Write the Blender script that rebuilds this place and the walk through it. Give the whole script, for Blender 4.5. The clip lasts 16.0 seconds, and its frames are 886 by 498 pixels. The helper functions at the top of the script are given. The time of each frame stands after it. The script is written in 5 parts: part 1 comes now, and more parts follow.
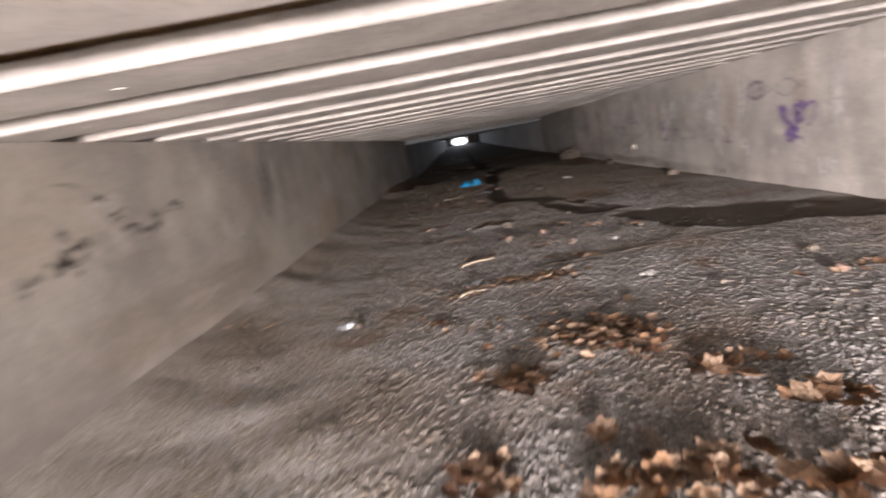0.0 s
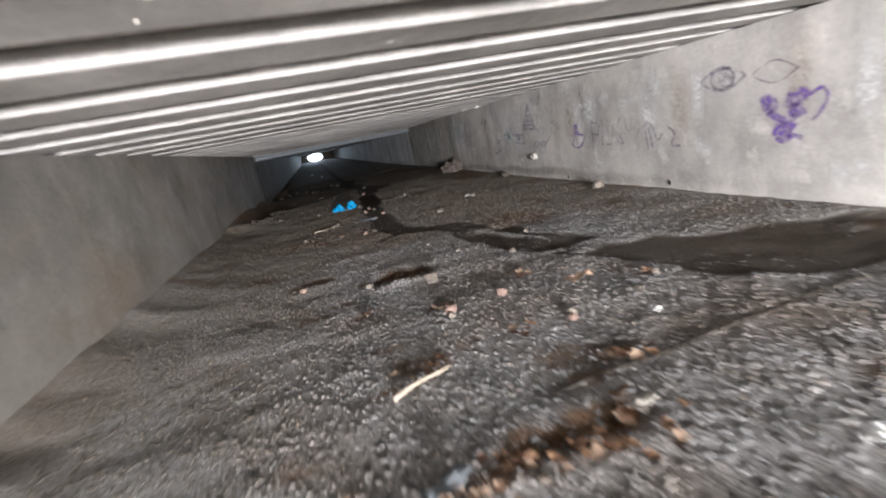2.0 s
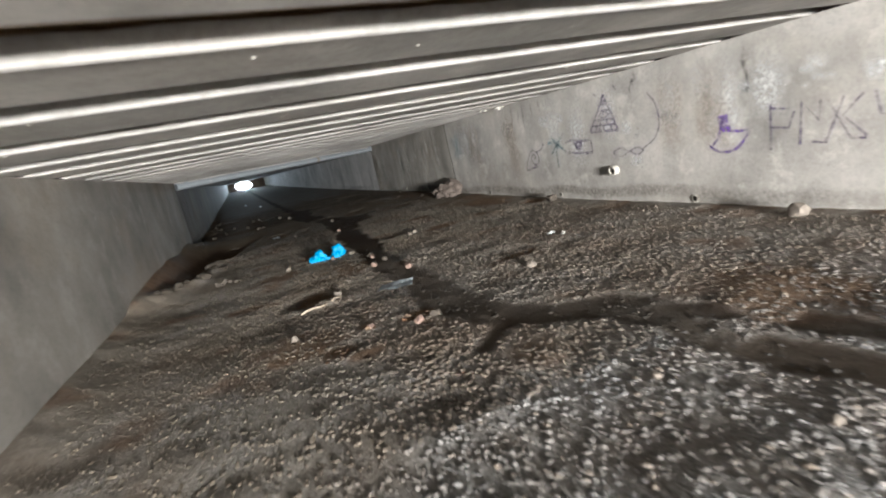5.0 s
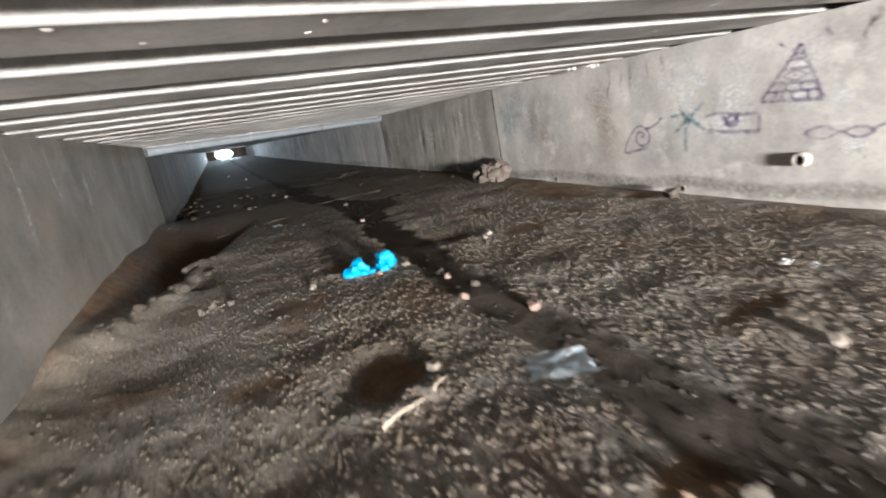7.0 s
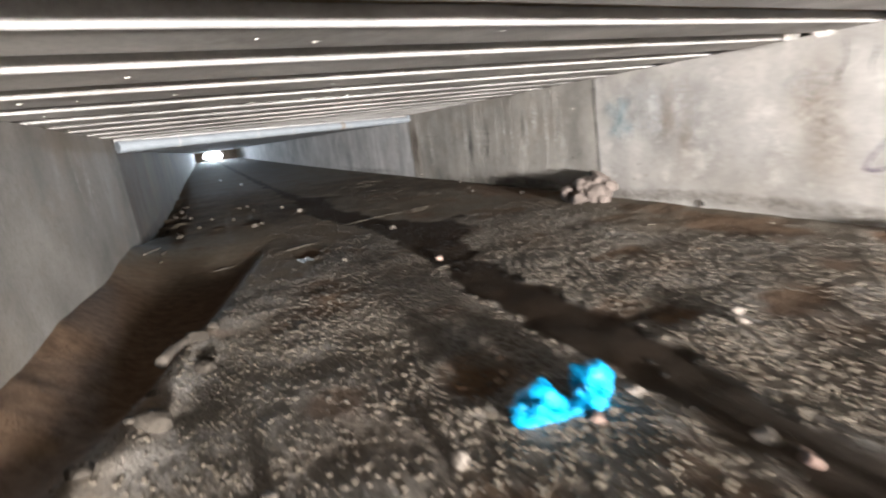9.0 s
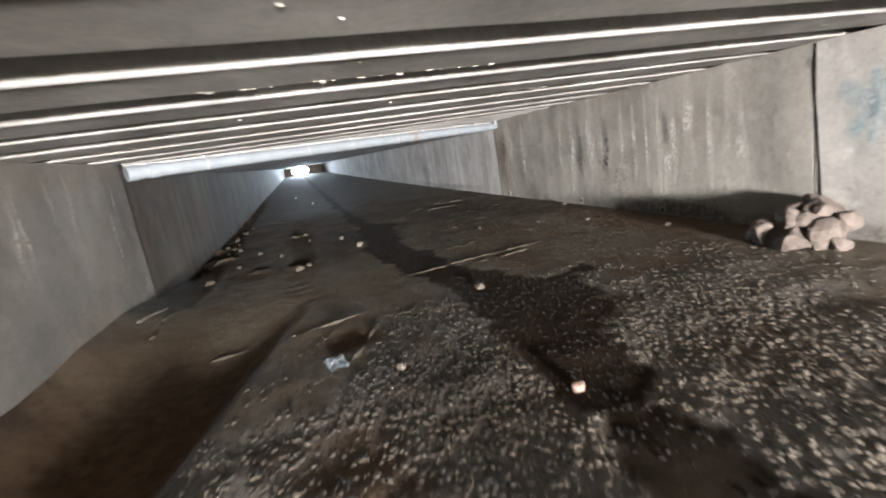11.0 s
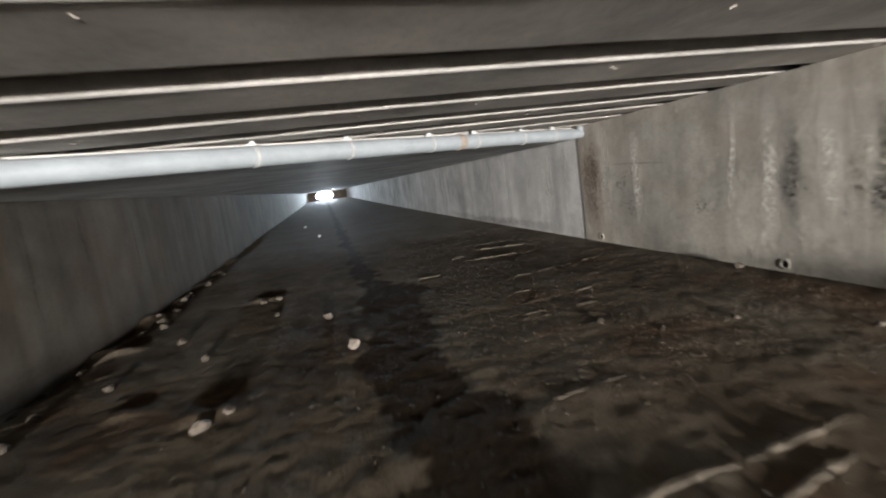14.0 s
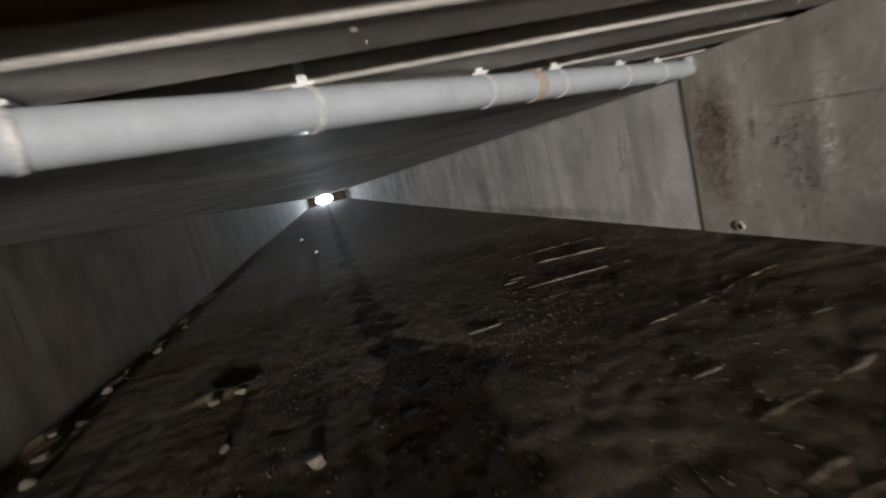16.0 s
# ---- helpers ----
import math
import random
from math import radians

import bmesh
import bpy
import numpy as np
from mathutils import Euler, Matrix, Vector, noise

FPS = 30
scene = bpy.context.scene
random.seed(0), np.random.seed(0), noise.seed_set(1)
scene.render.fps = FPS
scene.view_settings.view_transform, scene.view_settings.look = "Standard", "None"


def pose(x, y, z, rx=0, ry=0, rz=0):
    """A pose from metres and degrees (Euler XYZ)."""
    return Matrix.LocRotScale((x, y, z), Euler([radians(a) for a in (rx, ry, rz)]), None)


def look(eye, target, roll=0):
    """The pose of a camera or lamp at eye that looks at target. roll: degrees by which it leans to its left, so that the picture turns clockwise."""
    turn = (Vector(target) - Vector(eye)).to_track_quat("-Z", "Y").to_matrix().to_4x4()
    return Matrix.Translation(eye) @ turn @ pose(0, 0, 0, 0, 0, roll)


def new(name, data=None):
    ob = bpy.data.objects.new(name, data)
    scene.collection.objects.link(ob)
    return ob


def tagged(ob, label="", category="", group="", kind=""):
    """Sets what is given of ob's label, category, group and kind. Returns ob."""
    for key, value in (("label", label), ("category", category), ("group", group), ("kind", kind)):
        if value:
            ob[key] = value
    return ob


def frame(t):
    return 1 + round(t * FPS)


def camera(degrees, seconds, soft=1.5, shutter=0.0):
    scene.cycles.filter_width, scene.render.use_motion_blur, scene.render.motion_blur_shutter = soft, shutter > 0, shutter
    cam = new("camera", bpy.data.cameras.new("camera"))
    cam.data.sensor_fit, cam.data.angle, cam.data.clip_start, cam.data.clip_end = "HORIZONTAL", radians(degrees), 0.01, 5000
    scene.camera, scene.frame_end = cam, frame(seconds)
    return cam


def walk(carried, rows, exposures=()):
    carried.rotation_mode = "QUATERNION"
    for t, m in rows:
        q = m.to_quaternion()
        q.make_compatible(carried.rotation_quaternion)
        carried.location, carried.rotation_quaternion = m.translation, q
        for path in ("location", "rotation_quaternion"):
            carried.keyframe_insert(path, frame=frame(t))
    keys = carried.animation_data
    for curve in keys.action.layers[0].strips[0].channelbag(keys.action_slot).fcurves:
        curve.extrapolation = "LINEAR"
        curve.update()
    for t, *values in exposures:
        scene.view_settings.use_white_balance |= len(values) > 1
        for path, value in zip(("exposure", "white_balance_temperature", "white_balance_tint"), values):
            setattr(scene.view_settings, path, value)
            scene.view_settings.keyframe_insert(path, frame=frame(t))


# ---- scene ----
cam = camera(86.0, 16.0, soft=2.0, shutter=0.8)
PATH = [
    (0, (0.727, -2.888, 1.359), (0.592, -0.938, 0.932), -10.6),
    (0.5, (0.706, -2.266, 1.38), (0.873, -0.32, 0.951), -12.0),
    (1, (0.714, -1.608, 1.375), (0.958, 0.333, 0.96), -9.2),
    (1.3, (0.634, -1.176, 1.373), (0.914, 0.759, 0.953), -9.1),
    (1.5, (0.55, -0.939, 1.37), (0.86, 0.997, 0.977), -11.1),
    (2, (0.455, -0.162, 1.341), (0.884, 1.733, 0.866), -11.5),
    (2.5, (0.284, 0.741, 1.301), (0.736, 2.638, 0.858), -10.0),
    (3, (0.165, 1.404, 1.308), (0.559, 3.313, 0.861), -13.2),
    (3.5, (0.103, 2.081, 1.349), (0.527, 3.98, 0.885), -12.9),
    (4, (0.067, 2.723, 1.384), (0.589, 4.606, 0.96), -12.6),
    (4.2, (0.047, 2.99, 1.379), (0.615, 4.864, 0.974), -13.2),
    (6.3, (-0.19, 5.672, 1.334), (0.637, 7.41, 0.789), -8.4),
    (6.5, (-0.172, 5.982, 1.341), (0.636, 7.721, 0.771), -8.1),
    (7, (-0.226, 6.735, 1.389), (0.529, 8.51, 0.861), -9.3),
    (7.5, (-0.236, 7.486, 1.372), (0.609, 9.219, 0.842), -7.7),
    (8, (-0.346, 8.296, 1.376), (0.512, 10.035, 0.886), -7.8),
    (8.5, (-0.379, 9.001, 1.352), (0.485, 10.733, 0.849), -7.7),
    (9, (-0.383, 9.742, 1.361), (0.429, 11.5, 0.863), -7.2),
    (9.5, (-0.203, 10.423, 1.386), (0.442, 12.278, 1.007), -7.8),
    (9.7, (-0.144, 10.667, 1.412), (0.468, 12.522, 0.987), -7.8),
    (11.8, (0.716, 13.037, 1.365), (1.213, 14.935, 0.976), -9.5),
    (12, (0.752, 13.273, 1.386), (1.265, 15.169, 1.007), -9.6),
    (12.5, (0.878, 13.926, 1.353), (1.407, 15.816, 0.971), -11.0),
    (13, (0.932, 14.635, 1.328), (1.4, 16.542, 0.95), -9.7),
    (13.5, (1.027, 15.382, 1.301), (1.513, 17.286, 0.924), -10.2),
    (14, (1.156, 16.129, 1.279), (1.599, 18.058, 0.987), -8.0),
    (14.5, (1.215, 16.843, 1.263), (1.623, 18.757, 0.852), -14.2),
    (15, (1.338, 17.55, 1.262), (1.781, 19.477, 0.96), -10.9),
    (15.5, (1.326, 18.165, 1.305), (1.783, 20.09, 1.008), -11.7),
    (16, (1.406, 18.788, 1.319), (1.814, 20.719, 0.993), -14.3),
]
EXPOSURES = [(0, -0.28, 6700, 20), (1, 0.05, 6350, 17), (1.5, 0.2, 5950, 13), (2.5, 0.58, 6030, 10), (4, 0.97, 6150, 6), (7, 1.92, 6150, 8), (9, 2.58, 6250, 10), (9.7, 2.76, 6250, 10), (12, 2.8, 6200, 9), (14, 2.5, 6450, 8), (16, 1.85, 6650, 10)]
walk(cam, [(t, look(eye, target, roll)) for t, eye, target, roll in PATH], EXPOSURES)

# ---- plan ----
XL, XR = -1.6, 5.17            # faces of the two side walls
ZC = 1.78                      # underside of the beams
Y0, Y1 = -10.5, 105.0            # the two mouths of the underpass
PIPE_A, PIPE_B = Vector((XL, 18.95, 1.66)), Vector((XR, 22.95, 1.66))

# ---- light ----
world = bpy.data.worlds.new("sky")
scene.world = world
world.use_nodes = True
wn = world.node_tree.nodes
sky = wn.new("ShaderNodeTexSky")
sky.sky_type, sky.sun_disc = "NISHITA", False
sky.sun_elevation, sky.sun_rotation = radians(40), radians(200)
world.node_tree.links.new(sky.outputs[0], wn["Background"].inputs[0])
wn["Background"].inputs[1].default_value = 0.1
sun_data = bpy.data.lights.new("sun", "SUN")
sun_data.energy, sun_data.angle, sun_data.color = 1.0, radians(12), (1.0, 0.96, 0.9)
sun = new("sun", sun_data)
sun.matrix_world = look((0, -40, 40), (0, -6, 0))


def opening_light(name, eye, target, w, h, watts, colour, spread=180):
    data = bpy.data.lights.new(name, "AREA")
    data.shape, data.size, data.size_y, data.energy, data.color = "RECTANGLE", w, h, watts, colour
    data.spread = radians(spread)
    ob = new(name, data)
    ob.matrix_world = look(eye, target)
    return ob


opening_light("daylight_south", (0.35, -10.8, 1.2), (2.9, -1.6, 1.1), 3.5, 2.1, 9000, (1.0, 0.945, 0.91))
opening_light("daylight_north", (1.2, Y1 + 0.46, 1.15), (1.2, 0, 1.15), 3.2, 1.6, 130, (0.80, 0.91, 1.0), 26)


# ---- materials ----
def material(name, rough=0.9, spec=0.3):
    m = bpy.data.materials.new(name)
    m.use_nodes = True
    n, l = m.node_tree.nodes, m.node_tree.links
    b = n["Principled BSDF"]
    b.inputs["Roughness"].default_value = rough
    b.inputs["Specular IOR Level"].default_value = spec
    return m, n, l, b


def coords(n, l, scale=(1, 1, 1), space="Object"):
    tc, mp = n.new("ShaderNodeTexCoord"), n.new("ShaderNodeMapping")
    mp.inputs["Scale"].default_value = scale
    l.new(tc.outputs[space], mp.inputs["Vector"])
    return mp.outputs[0]


def noise_tex(n, l, scale, detail=6, rough=0.6, stretch=(1, 1, 1)):
    t = n.new("ShaderNodeTexNoise")
    t.inputs["Scale"].default_value, t.inputs["Detail"].default_value, t.inputs["Roughness"].default_value = scale, detail, rough
    l.new(coords(n, l, stretch), t.inputs["Vector"])
    return t.outputs["Fac"]


def ramp(n, l, fac, stops):
    r = n.new("ShaderNodeValToRGB")
    e = r.color_ramp.elements
    while len(e) < len(stops):
        e.new(0.5)
    for k, (p, c) in zip(e, stops):
        k.position, k.color = p, (*c, 1) if len(c) == 3 else c
    l.new(fac, r.inputs[0])
    return r.outputs[0]


def grey(v):
    return (v, v, v)


def mix(n, l, a, b, fac, mode="MIX"):
    x = n.new("ShaderNodeMix")
    x.data_type, x.blend_type = "RGBA", mode
    for v, k in ((fac, 0), (a, 6), (b, 7)):
        if isinstance(v, (int, float)):
            x.inputs[k].default_value = v
        elif isinstance(v, tuple):
            x.inputs[k].default_value = (*v, 1)
        else:
            l.new(v, x.inputs[k])
    return x.outputs[2]


def bump(n, l, b, heights):
    last = None
    for h, strength, dist in heights:
        k = n.new("ShaderNodeBump")
        k.inputs["Strength"].default_value, k.inputs["Distance"].default_value = strength, dist
        l.new(h, k.inputs["Height"])
        if last:
            l.new(last, k.inputs["Normal"])
        last = k.outputs[0]
    l.new(last, b.inputs["Normal"])


def concrete(name, base, streak=0.5, patch=0.6, warm=(0.36, 0.26, 0.16), tan=0.25, worn=0.0, freq=1.7):
    """Weathered cast concrete: broad blotches, run-down streaks, rust-brown stains, fine pores."""
    m, n, l, b = material(name, 0.88, 0.25)
    broad = noise_tex(n, l, 0.9, 8, 0.62)
    runs = noise_tex(n, l, 1.0, 6, 0.55, (freq, freq, 0.11))
    fine = noise_tex(n, l, 26, 8, 0.7)
    stain = noise_tex(n, l, 0.55, 6, 0.6, (1, 1, 1.8))
    pale = noise_tex(n, l, 2.3, 8, 0.7)
    c = mix(n, l, tuple(v * 0.6 for v in base), tuple(min(1, v * 1.28) for v in base), ramp(n, l, broad, [(0.3, grey(0)), (0.7, grey(1))]))
    c = mix(n, l, c, grey(0.45), ramp(n, l, runs, [(0.36, grey(streak)), (0.6, grey(0))]), "MULTIPLY")
    c = mix(n, l, c, warm, ramp(n, l, stain, [(0.5, grey(0)), (0.75, grey(tan))]))
    c = mix(n, l, c, tuple(min(0.75, v * 1.6) for v in base), ramp(n, l, pale, [(0.54, grey(0)), (0.68, grey(patch))]))
    c = mix(n, l, c, grey(0.6), ramp(n, l, fine, [(0.3, grey(0.5)), (0.55, grey(0))]), "MULTIPLY")
    l.new(c, b.inputs["Base Color"])
    rough_patch = noise_tex(n, l, 3.0, 10, 0.75)
    bump(n, l, b, [(fine, 0.35, 0.006), (ramp(n, l, rough_patch, [(0.5, grey(0)), (0.75, grey(1))]), 0.22 + 0.7 * worn, 0.02), (broad, 0.15, 0.03)])
    return m


def plain(name, colour, rough=0.7, spec=0.3, vary=0.25, scale=14, relief=0.3):
    m, n, l, b = material(name, rough, spec)
    f, g = noise_tex(n, l, scale, 6, 0.65), noise_tex(n, l, scale * 6, 4, 0.6)
    c = mix(n, l, tuple(v * (1 - vary) for v in colour), tuple(min(1, v * (1 + vary)) for v in colour), ramp(n, l, f, [(0.3, grey(0)), (0.7, grey(1))]))
    c = mix(n, l, c, grey(0.65), ramp(n, l, g, [(0.35, grey(vary)), (0.55, grey(0))]), "MULTIPLY")
    l.new(c, b.inputs["Base Color"])
    bump(n, l, b, [(f, relief, 0.01), (g, relief * 0.6, 0.003)])
    return m


M_WALL_R = concrete("concrete_right", (0.465, 0.442, 0.407), 0.22, 0.5, (0.34, 0.27, 0.19), 0.22)
# Base kept below the right wall's, standing in for the left side's dimmer light.
M_WALL_L = concrete("concrete_left", (0.27, 0.251, 0.225), 0.14, 0.4, (0.34, 0.25, 0.16), 0.35, 0.0, 1.3)
M_WALL_DAMP = concrete("concrete_damp", (0.345, 0.323, 0.285), 0.35, 0.25, (0.26, 0.18, 0.11), 0.28, 0.5, 2.6)
# One far concrete in two tones: right lightened as lit, left darkened as shaded.
M_WALL_FAR_LIT = concrete("concrete_far_lit", (0.58, 0.57, 0.55), 0.45, 0.3, (0.34, 0.26, 0.2), 0.2, 0.2, 2.2)
M_WALL_FAR_SHADED = concrete("concrete_far_left_shaded", (0.14, 0.12, 0.096), 0.65, 0.08, (0.2, 0.12, 0.07), 0.5, 0.0, 2.6)
M_BEAM = concrete("concrete_beam", (0.45, 0.427, 0.39), 0.12, 0.25, (0.36, 0.28, 0.2), 0.15)
M_CULVERT = concrete("concrete_culvert", (0.24, 0.22, 0.19), 0.2, 0.4)
# Deck and webs are coloured dark, putting the gaps' shade into the concrete.
M_DECK_SHADED = concrete("concrete_deck_shaded", (0.22, 0.19, 0.16), 0.3, 0.1)
M_WEB_SHADED = concrete("concrete_web_shaded", (0.36, 0.235, 0.125), 0.3, 0.2)
M_SLAB = concrete("concrete_slab", (0.38, 0.37, 0.35), 0.35, 0.3)
M_PVC = plain("grey_pvc", (0.2, 0.218, 0.23), 0.38, 0.5, 0.12, 5, 0.1)
M_PVC_BAND = plain("brown_band", (0.2, 0.165, 0.135), 0.6, 0.3, 0.2, 20)
M_STEEL = plain("galvanised_steel", (0.27, 0.27, 0.265), 0.5, 0.5, 0.25, 30)
M_WHITE_PIPE = plain("white_pipe", (0.4, 0.375, 0.33), 0.6, 0.3, 0.25, 14)
M_LEAF = plain("dry_leaf_brown", (0.29, 0.175, 0.105), 0.75, 0.25, 0.45, 16, 0.5)
M_LEAF_PALE = plain("dry_leaf_tan", (0.47, 0.345, 0.25), 0.75, 0.25, 0.3, 16, 0.5)
M_LEAF_DARK = plain("dry_leaf_dark", (0.13, 0.072, 0.045), 0.8, 0.2, 0.4, 16, 0.5)
M_STONE = plain("pale_stone", (0.17, 0.145, 0.12), 0.85, 0.25, 0.3, 18, 0.7)
M_STONE_PINK = plain("pink_stone", (0.22, 0.152, 0.122), 0.85, 0.25, 0.3, 18, 0.7)
M_STONE_GREY = plain("grey_stone", (0.072, 0.06, 0.048), 0.85, 0.25, 0.35, 18, 0.7)
M_CLOD = plain("muddy_clod", (0.05, 0.042, 0.033), 0.95, 0.15, 0.4, 14, 0.9)
M_BLOCK = plain("broken_concrete", (0.105, 0.085, 0.072), 0.9, 0.2, 0.4, 9, 1.0)
M_STICK = plain("bare_wood", (0.42, 0.35, 0.27), 0.75, 0.25, 0.25, 30)
M_BLUE = plain("blue_plastic", (0.0, 0.21, 0.42), 0.55, 0.3, 0.25, 9, 0.4)
M_SHEET = plain("clear_film", (0.62, 0.68, 0.72), 0.35, 0.5, 0.3, 9, 0.5)
M_PAPER = plain("white_litter", (0.72, 0.72, 0.7), 0.6, 0.4, 0.15, 20)
M_EFFLO = plain("lime_deposit", (0.56, 0.53, 0.47), 0.85, 0.2, 0.25, 30, 0.8)
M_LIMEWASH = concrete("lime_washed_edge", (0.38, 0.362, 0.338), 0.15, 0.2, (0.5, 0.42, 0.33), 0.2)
M_HOLE = plain("black_hole", (0.02, 0.018, 0.015), 0.95, 0.1, 0.3, 20)


def paint(name, colour, cover=0.75, sharp=1.0):
    """Old spray paint, worn thin in places."""
    m, n, l, b = material(name, 0.75, 0.3)
    b.inputs["Base Color"].default_value = (*colour, 1)
    clear, blend = n.new("ShaderNodeBsdfTransparent"), n.new("ShaderNodeMixShader")
    f = noise_tex(n, l, 22, 8, 0.7)
    g = noise_tex(n, l, 3.5, 4, 0.6)
    a = mix(n, l, ramp(n, l, f, [(0.36, grey(0.05)), (0.6, grey(cover))]), grey(0.5), ramp(n, l, g, [(0.35, grey(0.9)), (0.6, grey(0))]), "MULTIPLY")
    edge, fade = n.new("ShaderNodeAttribute"), n.new("ShaderNodeMath")
    edge.attribute_name, fade.operation, fade.use_clamp, fade.inputs[1].default_value = "soft", "MULTIPLY", True, sharp
    l.new(edge.outputs["Fac"], fade.inputs[0])
    a = mix(n, l, (0.0, 0.0, 0.0), a, fade.outputs[0])
    l.new(a, blend.inputs[0])
    l.new(clear.outputs[0], blend.inputs[1])
    l.new(b.outputs[0], blend.inputs[2])
    l.new(blend.outputs[0], n["Material Output"].inputs["Surface"])
    return m


P_PURPLE = paint("purple_spray", (0.16, 0.07, 0.36), 0.95, 1.8)
P_MARK = paint("violet_marker", (0.13, 0.09, 0.2), 0.7, 1.6)
P_TEAL = paint("teal_spray", (0.06, 0.22, 0.28), 0.65, 1.6)
P_TEAL_FADED = paint("faded_blue_spray", (0.2, 0.42, 0.5), 0.4)
P_FAINT = paint("faded_violet_marker", (0.14, 0.09, 0.22), 0.6, 1.4)
P_SOOT = paint("black_soot", (0.07, 0.065, 0.06), 0.85)
P_LIME = paint("lime_run", (0.68, 0.65, 0.59), 1.0)
P_TAN = paint("tan_flood_stain", (0.36, 0.26, 0.17), 0.38)
P_PATCH = paint("worn_whitewash", (0.76, 0.75, 0.73), 0.9)
P_MUD_SHADE = paint("mud_and_shade", (0.15, 0.125, 0.098), 0.6)
P_RUST = paint("rust_run", (0.30, 0.20, 0.125), 0.5)


# ---- shared builders ----
def part(name, bm, mat, parent=None, label="", smooth=False):
    me = bpy.data.meshes.new(name)
    bm.to_mesh(me)
    bm.free()
    me.materials.append(mat)
    if smooth:
        me.shade_smooth()
    ob = new(name, me)
    if parent is not None:
        ob.parent = parent
    if label:
        tagged(ob, label)
    return ob


def box(bm, lo, hi, bevel=0.0):
    r = bmesh.ops.create_cube(bm, size=1.0)
    lo, hi = Vector(lo), Vector(hi)
    for v in r["verts"]:
        v.co = Vector([lo[i] + (v.co[i] + 0.5) * (hi[i] - lo[i]) for i in range(3)])
    if bevel:
        es = list({e for v in r["verts"] for e in v.link_edges})
        bmesh.ops.bevel(bm, geom=es, offset=bevel, segments=2, affect="EDGES")
    return bm


def tube(bm, a, b, r, segs=20, inner=0.0):
    a, b = Vector(a), Vector(b)
    q = (b - a).to_track_quat("Z", "Y")
    rings = []
    spec = [(a, r), (b, r)] + ([(b, inner), (a, inner)] if inner else [])
    for c, rad in spec:
        rings.append([bm.verts.new(c + q @ Vector((math.cos(2 * math.pi * i / segs) * rad, math.sin(2 * math.pi * i / segs) * rad, 0))) for i in range(segs)])
    n = len(rings)
    for k in range(n if inner else n - 1):
        p, o = rings[k], rings[(k + 1) % n]
        for i in range(segs):
            bm.faces.new((p[i], p[(i + 1) % segs], o[(i + 1) % segs], o[i]))
    if not inner:
        bm.faces.new(rings[0][::-1])
        bm.faces.new(rings[1])
    return bm


def lattice(seed, n=256):
    return np.random.RandomState(seed).rand(n, n)


LAT = [lattice(k) for k in range(6)]


def vnoise(x, y, k=0):
    """Smooth value noise on arrays, -1 to 1."""
    g, n = LAT[k], 256
    xi, yi = np.floor(x).astype(int), np.floor(y).astype(int)
    fx, fy = x - xi, y - yi
    fx, fy = fx * fx * (3 - 2 * fx), fy * fy * (3 - 2 * fy)
    a, b = g[xi % n, yi % n], g[(xi + 1) % n, yi % n]
    c, d = g[xi % n, (yi + 1) % n], g[(xi + 1) % n, (yi + 1) % n]
    return 2 * ((a * (1 - fx) + b * fx) * (1 - fy) + (c * (1 - fx) + d * fx) * fy) - 1


def fbm(x, y, octaves=4, k=0):
    s, amp, tot = 0, 1.0, 0
    for o in range(octaves):
        s = s + amp * vnoise(x * 2 ** o + 17 * o, y * 2 ** o + 5 * o, (k + o) % 6)
        tot += amp
        amp *= 0.5
    return s / tot


def step(a, b, v):
    t = np.clip((v - a) / (b - a), 0, 1)
    return t * t * (3 - 2 * t)


# ---- the floor ----
# Middle line of the stream: x, y, half width
STREAM = [(1.40, 105, 0.15), (1.50, 28, 0.10), (1.54, 25.7, 0.09), (1.56, 23, 0.13), (1.78, 21.9, 0.36), (1.66, 21.05, 0.28), (1.62, 20.3, 0.35), (1.5, 19.5, 0.3), (1.56, 18.9, 0.3), (1.74, 18.3, 0.32),
          (1.72, 17.5, 0.28), (1.95, 16.9, 0.32), (2.05, 16.2, 0.42), (1.95, 15.2, 0.38), (1.75, 14, 0.22), (1.65, 12.8, 0.26), (1.6, 11.8, 0.23), (1.45, 10.5, 0.19),
          (1.43, 9.4, 0.18), (1.42, 8.4, 0.21), (1.4, 7.6, 0.2), (1.5, 7.15, 0.19), (1.78, 6.82, 0.15), (2.15, 6.55, 0.2), (2.28, 6.0, 0.28), (2.36, 5.4, 0.36), (2.48, 4.8, 0.3),
          (2.8, 4.1, 0.3), (3.2, 3.3, 0.42), (3.6, 2.75, 0.62), (4.15, 2.6, 0.66), (4.7, 2.45, 0.6), (5.15, 2.05, 0.45)]
ARMS = [[(1.45, 6.95, 0.12), (1.15, 6.7, 0.07)], [(1.75, 2.15, -0.02), (2.3, 1.78, 0.0), (2.7, 1.9, 0.0), (3.4, 1.85, 0.02)], [(1.8, 11.87, 0.0), (3.0, 11.9, -0.03), (4.3, 12.05, -0.03)], [(3.05, 16.35, 0.1), (2.6, 16.05, 0.22), (2.35, 15.3, 0.25)]]
